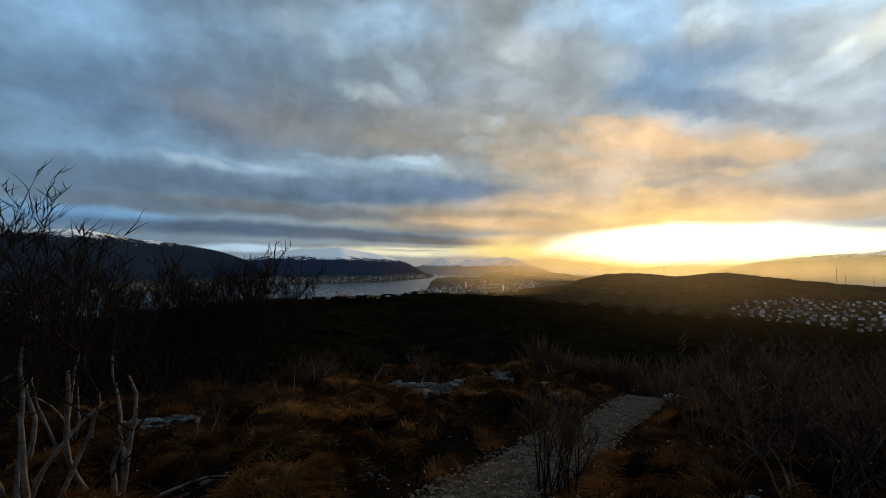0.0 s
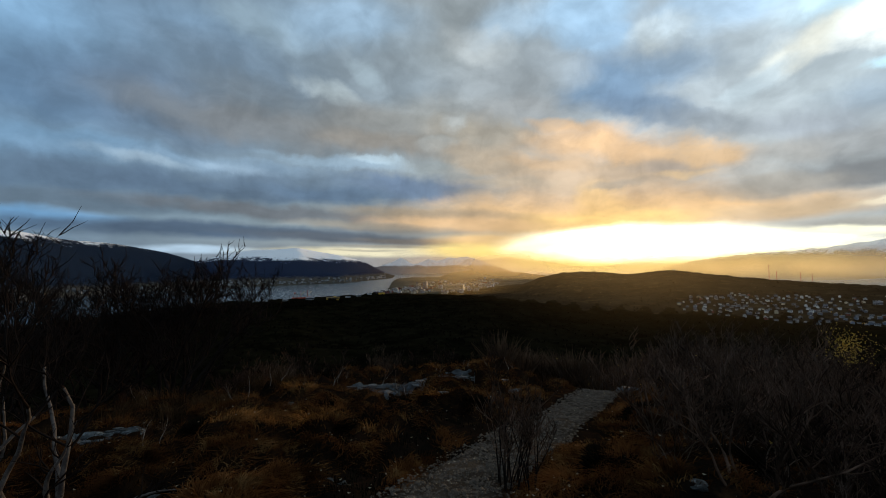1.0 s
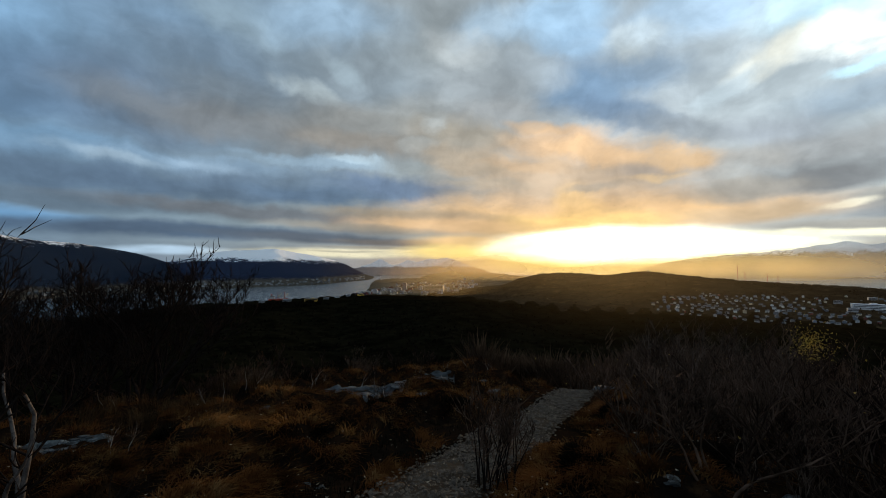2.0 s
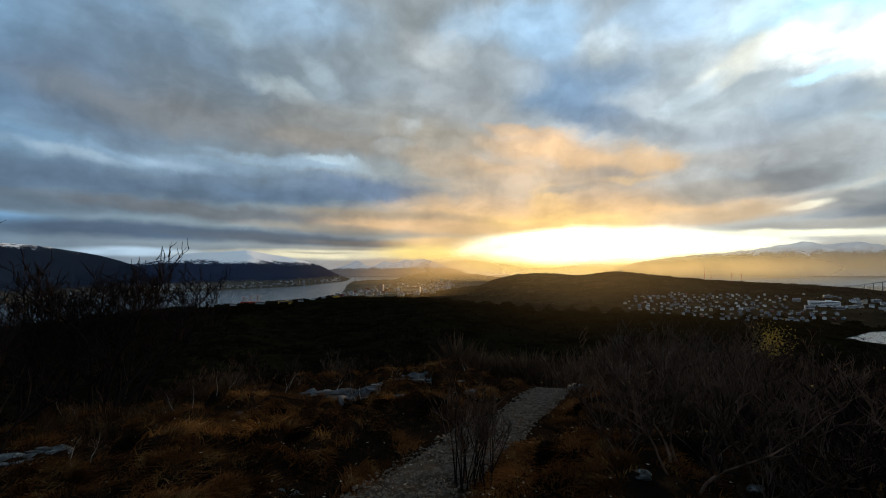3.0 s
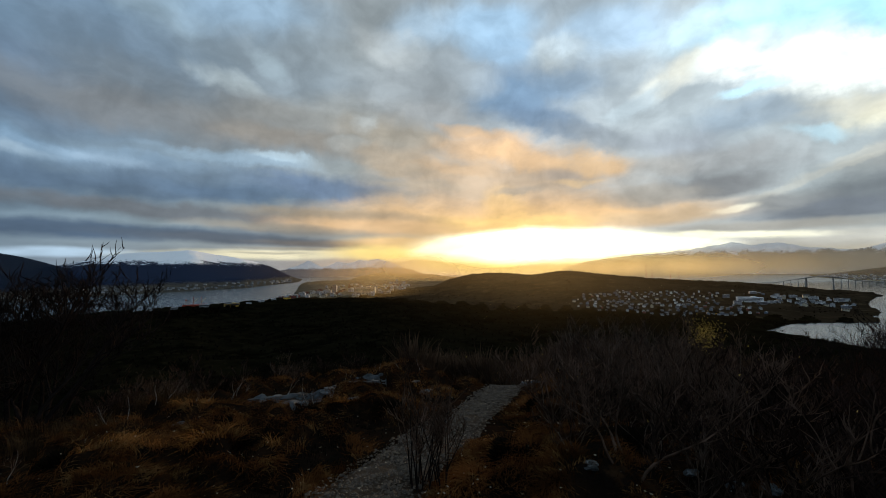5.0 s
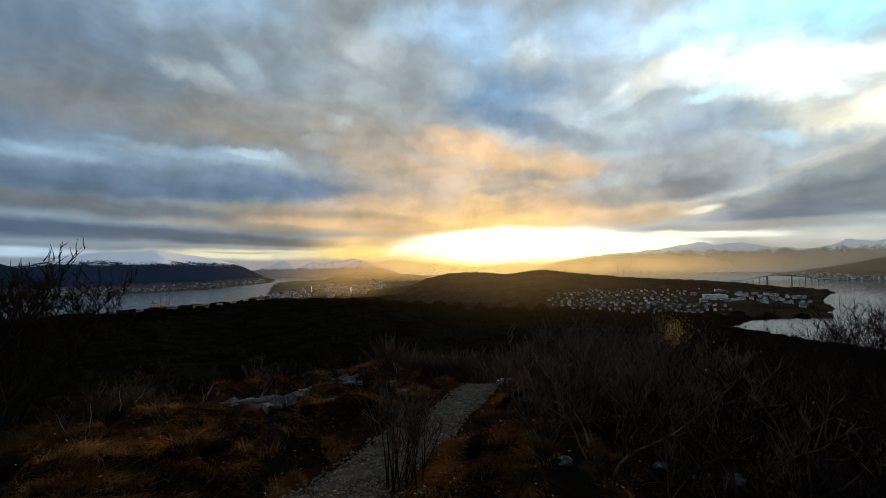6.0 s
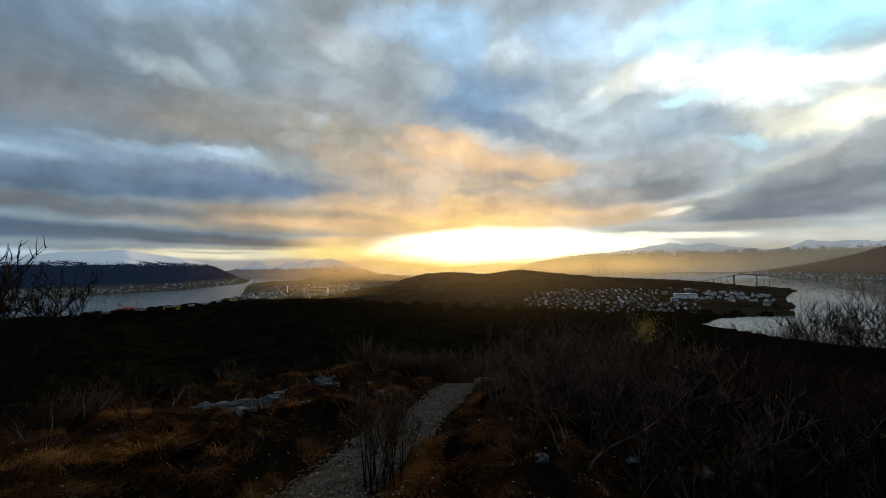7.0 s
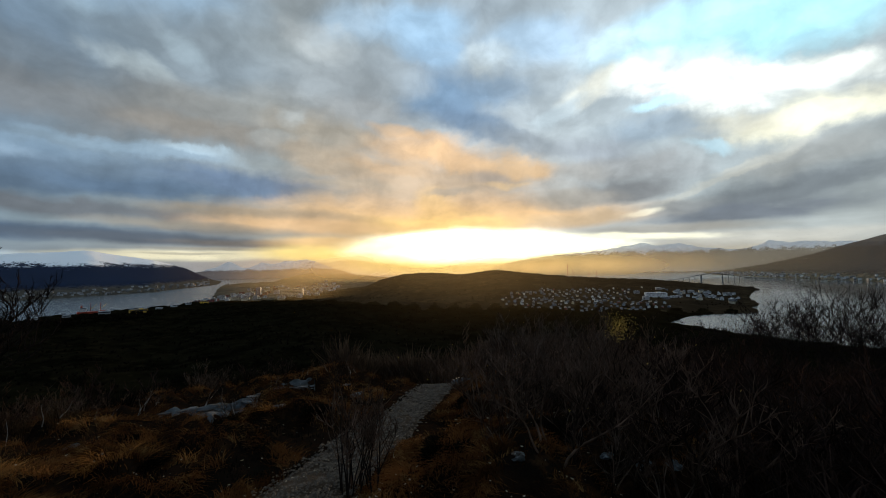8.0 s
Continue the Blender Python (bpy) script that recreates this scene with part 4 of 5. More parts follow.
# the bush in the middle of the view, at the path's edge
bush = bare_tree("birch_shrub", 61, 0.82, 20, 0.02, 0.0085, BARK_DARK, BARK_RED, 2, 0.13, (2, 3), "small leafless bush of thin upright stems beside the path", "shrub", low=0.4, base_r=0.17, fine=0.0034)
stand_to(bush, 4.05, 15.2, -15.5, 0, copy=False)
tall_stem = bare_tree("birch_sapling", 62, 1.32, 1, 0.06, 0.010, BARK_RED, BARK_RED, 2, 0.12, (4, 5), SAPLING_LABEL, "sapling", "saplings on the heath", base_r=0.03, low=0.45)
stand_to(tall_stem, 4.15, 14.0, -9.2, 0, copy=False)
# pale saplings along the brow
pale = bare_tree("birch_sapling", 71, 0.75, 2, 0.25, 0.017, BARK_SAPLING, BARK_RED, 2, 0.34, (3, 4), SAPLING_LABEL, "sapling", "saplings on the heath", low=0.3)
stand_to(pale, 7.35, 0.8, -13.0, 0, copy=False)
for r_, a_, top_, turn_ in ((9.0, -16.4, -11.3, 50), (9.2, -9.2, -12.3, 120), (9.3, -8.6, -12.6, 30), (7.45, 1.7, -14.6, 200), (9.0, -30.0, -12.4, 10), (9.2, -12.9, -13.2, 75), (10.0, 8.4, -12.4, 160),
                            (10.4, 11.2, -12.2, 290), (10.8, 14.6, -11.6, 310), (6.0, -29.0, -16.2, 190), (9.0, -19.5, -13.0, 240), (9.8, 4.6, -12.6, 15), (9.4, -3.0, -13.2, 100)):
    stand_to(pale, r_, a_, top_, turn_)


# yellow-leaved bush
def leaves(name, seed, count, size, centre, spread):
    """Small single leaves scattered through a crown."""
    g = np.random.RandomState(seed)
    c = g.normal(0, 1, (count, 3)) * np.array(spread) + np.array(centre)
    u = g.normal(0, 1, (count, 3))
    u /= np.linalg.norm(u, axis=1)[:, None]
    w = np.cross(u, g.normal(0, 1, (count, 3)))
    w /= np.linalg.norm(w, axis=1)[:, None]
    s = size * g.uniform(0.6, 1.2, (count, 1))
    v = np.stack([c - u * s, c + w * s * 0.5, c + u * s, c - w * s * 0.5], 1).reshape(-1, 3)
    return mesh_of(name, v.tolist(), np.arange(count * 4).reshape(-1, 4).tolist())


yellow_bush = bare_tree("yellow_bush", 81, 1.7, 5, 0.45, 0.016, BARK_GREY, BARK_GREY, 2, 0.3, (4, 6), "birch bush still holding yellow autumn leaves", "shrub")
part("foliage", leaves("foliage", 5, 700, 0.022, (0, 0, 1.36), (0.19, 0.19, 0.22)), LEAF_YELLOW, yellow_bush, "sparse yellow leaves")
stand_to(yellow_bush, 11.5, 49.0, -4.9, 0, copy=False)
for k, (r_, a_, z_) in enumerate(((7.5, 33, 0.5), (8.5, 37, 0.6), (9.5, 42, 0.6), (7.0, 44, 0.5), (10.0, 31, 0.5), (6.0, 50, 0.5), (8.0, 56, 0.5))):
    x_, y_ = polar(r_, a_)
    few = tagged(new("leaf_spray", leaves("leaf_spray", 30 + k, 16, 0.017, (0, 0, z_), (0.5, 0.5, 0.25))), "last yellow leaves clinging to bare shrubs", "leaves", kind="stuff")
    few.data.materials.append(LEAF_YELLOW)
    few.matrix_basis = pose(x_, y_, ground_z(x_, y_))


# ---- rocks ----
def rock_mesh(name, seed, size, detail=3, edge=0.35):
    """A weathered boulder with broken faces."""
    bm = bmesh.new()
    bmesh.ops.create_icosphere(bm, subdivisions=detail, radius=1.0)
    g = random.Random(seed)
    planes = [(Vector((g.uniform(-1, 1), g.uniform(-1, 1), g.uniform(-0.4, 1))).normalized(), g.uniform(0.55, 0.9)) for _ in range(9)]
    off = Vector((seed * 3.7, seed * 1.3, seed * 0.7))
    for v in bm.verts:
        for nrm, d in planes:
            k = v.co.dot(nrm) - d
            if k > 0:
                v.co -= nrm * k * 0.92
        v.co += v.co.normalized() * (noise.noise(v.co * 1.6 + off) * 0.12 + noise.noise(v.co * 5 + off) * 0.04)
        v.co = Vector((v.co.x * size[0], v.co.y * size[1], v.co.z * size[2]))
    me = bpy.data.meshes.new(name)
    bm.to_mesh(me)
    bm.free()
    me.polygons.foreach_set("use_smooth", [False] * len(me.polygons))
    me.materials.append(STONE)
    return me


rock_shapes = [rock_mesh("rock", k, (1.0, 0.7, 0.30), 3) for k in range(6)]
def plate_mesh(seed):
    """One broken plate of bedrock: a many-sided slab with an uneven top and worn edges."""
    g = random.Random(seed)
    sides = g.randint(6, 9)
    ring = [2 * math.pi * (k + g.uniform(-0.3, 0.3)) / sides for k in range(sides)]
    reach_ = [g.uniform(0.78, 1.12) for _ in ring]
    v, f = [], []
    for scale_, z in ((1.04, -0.45), (1.0, -0.06), (0.92, 0.0), (0.5, 0.02)):
        v += [(math.cos(t) * q * scale_, math.sin(t) * q * 0.62 * scale_, z + g.uniform(-0.03, 0.03)) for t, q in zip(ring, reach_)]
    v.append((0, 0, g.uniform(0.0, 0.06)))
    for row in range(3):
        for k in range(sides):
            a, b = row * sides + k, row * sides + (k + 1) % sides
            f.append((a, b, b + sides, a + sides))
    f += [(3 * sides + k, 3 * sides + (k + 1) % sides, 4 * sides) for k in range(sides)]
    return mesh_of("rock_slab", v, f)


slab_shapes = [plate_mesh(20 + k) for k in range(6)]


for shape_ in slab_shapes:
    shape_.materials.clear()
    shape_.materials.append(SLAB)


def put_rock(r, a_deg, size, turn, shape=None, label="grey lichen-covered rock half sunk in the heath", name="rock", sink=0.25, tip=0.0, group="rocks on the heath"):
    x, y = polar(r, a_deg)
    ob = new(name, rock_shapes[int(turn) % 6] if shape is None else shape)
    ob.matrix_basis = pose(x, y, ground_z(x, y) + size * (0.5 - sink) * 0.55, tip, tip * 0.5, turn) @ Matrix.Scale(size, 4)
    return tagged(ob, label, "rock", group)


SLAB_LABEL = "pale flat bedrock slab showing through the heath"
for a_lo, a_hi, near_, far_edge in ((-7.6, 2.8, (8.3, 7.75, 7.9), (8.7, 8.75, 8.75)), (2.2, 9.6, (8.5, 8.5, 9.2), (9.0, 9.7, 9.9))):
    aa, tt = np.meshgrid(np.linspace(a_lo, a_hi, 90), np.linspace(0, 1, 24))
    mid_a = np.linspace(a_lo, a_hi, 3)
    lo_, hi_ = np.interp(aa, mid_a, near_) + 0.10 * fractal(aa * 1.4, aa * 0, 3, 81), np.interp(aa, mid_a, far_edge) + 0.08 * fractal(aa * 1.4, aa * 0, 3, 82)
    rr = lo_ + (hi_ - lo_) * tt
    bx_, by_ = rr * np.sin(np.radians(aa)), rr * np.cos(np.radians(aa))
    edge_ = np.minimum(1, 6 * np.minimum(np.minimum(tt, 1 - tt), np.minimum(aa - a_lo, a_hi - aa) / (a_hi - a_lo)))
    bz_ = height(bx_.ravel(), by_.ravel()).reshape(bx_.shape) + 0.05 * edge_ - 0.03 + 0.014 * fractal(bx_ * 2.2, by_ * 3.4, 4, 83) * edge_
    bed = grid_mesh("bedrock", bx_, by_, bz_, smooth=False)
    bed.materials.append(SLAB)
    tagged(new("bedrock", bed), "grey bedrock lying bare in the heath", "rock", kind="structure")
slab_rng = random.Random(14)
for a_lo, a_hi, rows_ in ((-7.3, 2.5, 5), (2.6, 9.3, 5), (-36.8, -30.6, 2)):
    for row in range(rows_):
        for col in range(26):
            a_ = a_lo + (a_hi - a_lo) * (col + 0.5 * (row % 2) + slab_rng.uniform(-0.2, 0.2)) / 11
            r_ = (7.75 if a_lo < 0 else 8.5) + (row + slab_rng.uniform(-0.25, 0.25)) * 0.27 - (0.65 if a_lo < -20 else 0)
            x_, y_ = polar(r_, a_)
            if a_ > a_hi or bare_rock(x_, y_) < 0.5 or slab_rng.random() < 0.3:
                continue
            size_ = (a_hi - a_lo) / 11 * math.pi / 180 * r_ * slab_rng.uniform(0.72, 0.98)
            ob = new("rock_slab", slab_shapes[slab_rng.randint(0, 5)])
            ob.matrix_basis = pose(x_, y_, ground_z(x_, y_) + slab_rng.uniform(0.0, 0.03), -5 + slab_rng.uniform(-4, 4), slab_rng.uniform(-4, 4), slab_rng.uniform(-25, 25)) @ Matrix.Diagonal((size_ * 1.1, size_ * 1.35, size_ * 0.55, 1))
            tagged(ob, SLAB_LABEL, "rock", "bedrock slabs")
for r_, a_, size_, turn_ in ((7.07, 5.6, 0.23, 3), (6.75, -1.3, 0.14, 40), (7.4, -2.4, 0.11, 75), (7.55, -3.4, 0.08, 9), (7.2, -1.9, 0.07, 21), (7.66, -15.7, 0.24, 64), (7.8, -14.3, 0.13, 125), (8.4, -12.8, 0.12, 11),
                             (8.9, 13.5, 0.16, 38), (9.25, 16.2, 0.25, 77), (7.96, 10.5, 0.24, 15), (7.05, 10.8, 0.15, 200), (8.8, 17.7, 0.14, 92), (8.2, 14.6, 0.22, 50), (8.5, 12.2, 0.15, 31), (8.0, 8.6, 0.14, 86),
                             (7.3, -31.3, 0.22, 19), (7.3, -32.5, 0.17, 65), (7.4, -34.6, 0.25, 22), (7.35, -36.2, 0.22, 140), (7.0, -33.4, 0.12, 47), (7.2, -35.4, 0.13, 100), (7.1, -30.4, 0.13, 58), (6.9, -37.2, 0.14, 71),
                             (10.0, 29.2, 0.36, 4), (9.8, 27.6, 0.18, 13), (5.55, 30.9, 0.20, 26), (5.0, 51.6, 0.19, 39), (5.05, 58.0, 0.17, 52), (4.05, 36.2, 0.12, 61), (4.4, -8.1, 0.09, 70), (4.5, -9.6, 0.07, 83),
                             (5.2, -12.0, 0.08, 29), (4.9, -28.5, 0.08, 17), (5.0, -27.2, 0.06, 33), (4.6, -30.5, 0.08, 41), (4.7, 54.5, 0.11, 57), (6.4, 41.0, 0.11, 12), (9.7, -19.5, 0.14, 8), (4.6, 47.0, 0.10, 24)):
    put_rock(r_, a_, size_, turn_, sink=0.68, tip=(turn_ % 7 - 3) * 3)

# a fainter trail winding down the moor, and pale stones beside it
ts = np.linspace(0, 1, 60)
trail_r = 34 * (120 / 34) ** ts
trail_a = 8.3 - 1.9 * ts + 0.55 * np.sin(ts * 19) * (1 - 0.5 * ts)
trail_mid = np.stack([trail_r * np.sin(np.radians(trail_a)), trail_r * np.cos(np.radians(trail_a))], -1)
trail_w = np.linspace(-1, 1, 5)
trail_side = np.gradient(trail_mid, axis=0)
trail_side = np.stack([trail_side[:, 1], -trail_side[:, 0]], -1) / np.linalg.norm(trail_side, axis=1)[:, None]
TX = trail_mid[:, :1] + trail_side[:, :1] * trail_w * 0.45
TY = trail_mid[:, 1:] + trail_side[:, 1:] * trail_w * 0.45
TZ = height(TX.ravel(), TY.ravel()).reshape(TX.shape) + 0.12
trail_mesh = grid_mesh("trail", TX, TY, TZ)
trail_mesh.materials.append(GRAVEL)
tagged(new("trail", trail_mesh), "faint pale trail winding down the moor", "trail", kind="structure")
for r_, a_, size_, turn_ in ((44, -3.0, 0.7, 14), (60, -7.5, 0.9, 50), (70, -11, 0.7, 81), (52, 0.8, 0.6, 33), (38, 7.6, 0.6, 7), (90, -14, 0.9, 61), (48, 11.5, 0.5, 22), (120, 3.5, 1.2, 44), (140, 15.0, 1.2, 73), (66, -21, 0.7, 5), (150, -5, 1.3, 12)):
    put_rock(r_, a_, size_, turn_, sink=0.4, label="pale stone lying on the dark moor", group="stones on the moor")

# stones on the path: each a piece of it
path_ob = bpy.data.objects["path"]
pebble_shapes = []
for k in range(5):
    me = rock_mesh("stone", 60 + k, (1.0, 0.8, 0.5), 1)
    me.materials.clear()
    me.materials.append(PEBBLE)
    pebble_shapes.append(me)
for k in range(280):
    at_ = rng.uniform(36, 94)
    i = int(at_)
    w = rng.uniform(-1, 1)
    mid_x, mid_y = PATH_X[i] + (PATH_X[i + 1] - PATH_X[i]) * (at_ - i), PATH_Y[i] + (PATH_Y[i + 1] - PATH_Y[i]) * (at_ - i)
    x_, y_ = mid_x + sx[i] * w * wide[i] * 0.78 + rng.uniform(-0.08, 0.08), mid_y + sy[i] * w * wide[i] * 0.78 + rng.uniform(-0.08, 0.08)
    ob = new("stone", pebble_shapes[k % 5])
    ob.parent = path_ob
    s_ = 0.011 + 0.030 * rng.random() ** 2.5
    ob.matrix_basis = pose(x_, y_, ground_z(x_, y_) + 0.03 + 0.1 * s_, rng.uniform(-20, 20), 0, rng.uniform(0, 360)) @ Matrix.Scale(s_, 4)


def scatter_mesh(name, base_v, base_f, places, sizes, turns):
    """Many small copies of one shape joined into one mesh."""
    base_v = np.array(base_v, float)
    c, s = np.cos(turns)[:, None], np.sin(turns)[:, None]
    bx, by, bz = base_v[:, 0][None], base_v[:, 1][None], base_v[:, 2][None]
    v = np.stack([(bx * c - by * s) * sizes[:, None] + places[:, 0:1], (bx * s + by * c) * sizes[:, None] + places[:, 1:2], bz * sizes[:, None] + places[:, 2:3]], -1).reshape(-1, 3)
    f = (np.array(base_f)[None] + (np.arange(len(places)) * len(base_v))[:, None, None]).reshape(-1, len(base_f[0]))
    return mesh_of(name, v.tolist(), f.tolist())


g = np.random.RandomState(3)
along_ = g.uniform(30, 102, 15000)
i = along_.astype(int)
mid_x, mid_y = np.interp(along_, np.arange(len(PATH_X)), PATH_X), np.interp(along_, np.arange(len(PATH_Y)), PATH_Y)
w = np.clip(g.normal(0, 0.45, 15000), -0.82, 0.82)
gx, gy = mid_x + sx[i] * w * wide[i] + g.normal(0, 0.03, 15000), mid_y + sy[i] * w * wide[i] + g.normal(0, 0.03, 15000)
gz = height(gx, gy) + 0.028
grit = scatter_mesh("grit", [(-1, -0.7, 0), (1, -0.8, 0), (0.8, 0.9, 0), (-0.9, 0.7, 0), (0.1, 0, 0.9)], [(0, 1, 4), (1, 2, 4), (2, 3, 4), (3, 0, 4)], np.stack([gx, gy, gz], -1), 0.006 + 0.017 * g.random_sample(15000) ** 2, g.uniform(0, 6.28, 15000))
grit.materials.append(PEBBLE)
grit_ob = tagged(new("grit", grit), kind="stuff")
grit_ob.parent = path_ob


# ---- withered grass ----
def grass_field(name, seed, count, a_lo, a_hi, r_lo, r_hi, blades, tall, mat, label, keep=0.75, sag=0.7, broad=0.0035, clump=0.0, perch=None):
    """Tufts of bent blades on the heath, off the path."""
    g = np.random.RandomState(seed)
    a_ = np.radians(g.uniform(a_lo, a_hi, count))
    r_ = r_lo * (r_hi / r_lo) ** g.random_sample(count)
    x_, y_ = r_ * np.sin(a_), r_ * np.cos(a_)
    ok = off_path(x_, y_) > keep * (1 + 0.25 * value_noise(x_ * 2, y_ * 2, 8))
    ok &= bare_rock(x_, y_) < 0.5
    if clump:
        ok &= fractal(x_ * 0.9, y_ * 0.9, 2, seed) > clump - 0.6
    if perch:
        ok &= (tussock(x_, y_) > perch[0]) & (tussock(x_, y_) < perch[1])
    x_, y_ = x_[ok], y_[ok]
    n_ = len(x_)
    lean_a = 5.5 * value_noise(x_ * 0.75, y_ * 0.75, 71) + 2.5 * value_noise(x_ * 2.1, y_ * 2.1, 72) + g.normal(0, 0.45, n_)
    big = g.uniform(0.55, 1.25, n_)
    X0 = np.repeat(x_, blades) + g.normal(0, 0.045, n_ * blades)
    Y0 = np.repeat(y_, blades) + g.normal(0, 0.045, n_ * blades)
    Z0 = height(X0, Y0) - 0.01
    dirs = np.repeat(lean_a, blades) + g.normal(0, 0.6, n_ * blades)
    L = tall * np.repeat(big, blades) * g.uniform(0.5, 1.1, n_ * blades)
    out = g.uniform(0.35, 1.0, n_ * blades) * sag
    dx, dy = np.cos(dirs), np.sin(dirs)
    wx, wy = -dy * broad, dx * broad
    rows_ = []
    for t, up, reach_, wd in ((0, 0, 0, 1), (0.5, 0.62, 0.28, 0.8), (0.85, 0.80, 0.72, 0.5), (1.0, 0.72, 1.0, 0.12)):
        cx, cy, cz = X0 + dx * L * reach_ * out, Y0 + dy * L * reach_ * out, Z0 + L * up * np.maximum(1.15 - 0.55 * out, 0.16)
        rows_.append(np.stack([cx - wx * wd, cy - wy * wd, cz], -1))
        rows_.append(np.stack([cx + wx * wd, cy + wy * wd, cz], -1))
    v = np.stack(rows_, 1).reshape(-1, 3)
    k = (np.arange(n_ * blades) * 8)[:, None]
    f = np.concatenate([k + np.array([[0, 1, 3, 2]]), k + np.array([[2, 3, 5, 4]]), k + np.array([[4, 5, 7, 6]])])
    me = mesh_of(name, v.tolist(), f.tolist())
    me.materials.append(mat)
    return tagged(new(name, me), label, "grass", kind="stuff")


grass_field("grass", 1, 9000, -50, 34, 2.6, 13, 18, 0.17, GRASS, "withered brown grass matted over the heath", keep=0.50, sag=1.9, broad=0.0042, perch=(0.35, 1.1))
grass_field("grass", 2, 1600, -30, 40, 3.0, 12, 22, 0.22, GRASS_BRIGHT, "tall orange-brown grass beside the path", keep=0.46, sag=1.7, clump=1.0, perch=(0.55, 1.1))
grass_field("grass", 3, 2200, 24, 80, 2.6, 12, 14, 0.20, GRASS, "withered grass between the shrubs", keep=0.55, sag=1.6, clump=0.9, perch=(0.3, 1.1))
grass_field("grass", 5, 4600, -48, 60, 2.7, 11, 9, 0.10, GRASS, "short withered grass and moss over the heath", keep=0.50, sag=1.5, broad=0.004, perch=(0.15, 1.1))
grass_field("grass", 6, 420, -44, -14, 7.6, 10.5, 22, 0.34, GRASS_PALE, "tall pale withered grass along the brow", keep=0.6, sag=0.7, clump=0.7)
# dark sprigs stand in for the shade in hollows between tussocks
grass_field("heather", 4, 6200, -50, 78, 2.6, 16, 14, 0.10, BRUSH, "low dark heather deepening the shade in the hollows of the heath", keep=0.60, sag=0.6, broad=0.004, perch=(-0.1, 0.45))


# dark cushions of heather, several set into pits for their shade
def heather_clump(seed, size):
    """A rounded cushion of short dark sprigs."""
    g = np.random.RandomState(seed)
    count = 1500
    t, c = g.uniform(0, 6.28, count), np.sqrt(g.random_sample(count))
    up = np.sqrt(np.maximum(1 - c * c, 0))
    lump = 1 + 0.25 * np.sin(t * 3 + seed) * c
    root = np.stack([np.cos(t) * c * size * lump * 0.75, np.sin(t) * c * size * lump * 0.75, up * size * 0.18 - 0.05], -1)
    out = np.stack([np.cos(t) * c, np.sin(t) * c, up + 0.25], -1) + g.normal(0, 0.28, (count, 3))
    out /= np.linalg.norm(out, axis=1)[:, None]
    tip = root + out * size * g.uniform(0.22, 0.40, (count, 1))
    side = np.cross(out, g.normal(0, 1, (count, 3)))
    side = side / np.linalg.norm(side, axis=1)[:, None] * 0.006
    mid = root * 0.4 + tip * 0.6
    v = np.stack([root, mid - side, tip, mid + side], 1).reshape(-1, 3)
    me = mesh_of("heather_clump", v.tolist(), np.arange(count * 4).reshape(-1, 4).tolist())
    me.materials.append(BRUSH)
    return tagged(new("heather_clump", me), "dark rounded cushion of heather, some filling shaded pits of the heath", "heather", "heather cushions")


cushions = [heather_clump(k + 1, 0.30) for k in range(3)]
for k, (r_, a_, size_) in enumerate(((6.3, 28.6, 1.4), (5.6, -3.8, 0.8), (6.84, -17.3, 0.9), (4.5, 26.5, 1.0), (6.9, 29.0, 1.2), (7.1, 1.2, 1.2), (7.2, 3.0, 0.9), (7.3, 7.6, 1.0), (5.9, -8.5, 0.8), (6.3, -24.0, 1.0),
                                     (5.2, -20.0, 0.8), (7.0, -10.0, 0.9), (6.2, 34.0, 1.2), (5.0, 40.0, 1.1), (7.4, 31.0, 1.3), (4.7, -15.5, 0.7), (6.6, 9.6, 0.8), (8.6, -22.0, 1.0), (5.6, 46.0, 1.2))):
    stand(cushions[k % 3], r_, a_, k * 67, size_, 0.03, copy=k > 2)

# fallen leaves and chips of stone on the heath
g = np.random.RandomState(9)
la, lr = np.radians(g.uniform(-46, 50, 900)), 2.8 * (11 / 2.8) ** g.random_sample(900)
lx, ly = lr * np.sin(la), lr * np.cos(la)
litter = scatter_mesh("leaf_litter", [(-1, 0, 0.3), (0, -0.6, 0), (1, 0, 0.5), (0, 0.6, 0.1)], [(0, 1, 2), (0, 2, 3)], np.stack([lx, ly, height(lx, ly) + 0.03 + 0.05 * g.random_sample(900)], -1), 0.006 + 0.016 * g.random_sample(900) ** 2, g.uniform(0, 6.28, 900))
litter.materials.append(LITTER)
tagged(new("leaf_litter", litter), "pale fallen leaves scattered over the heath", "leaves", kind="stuff")

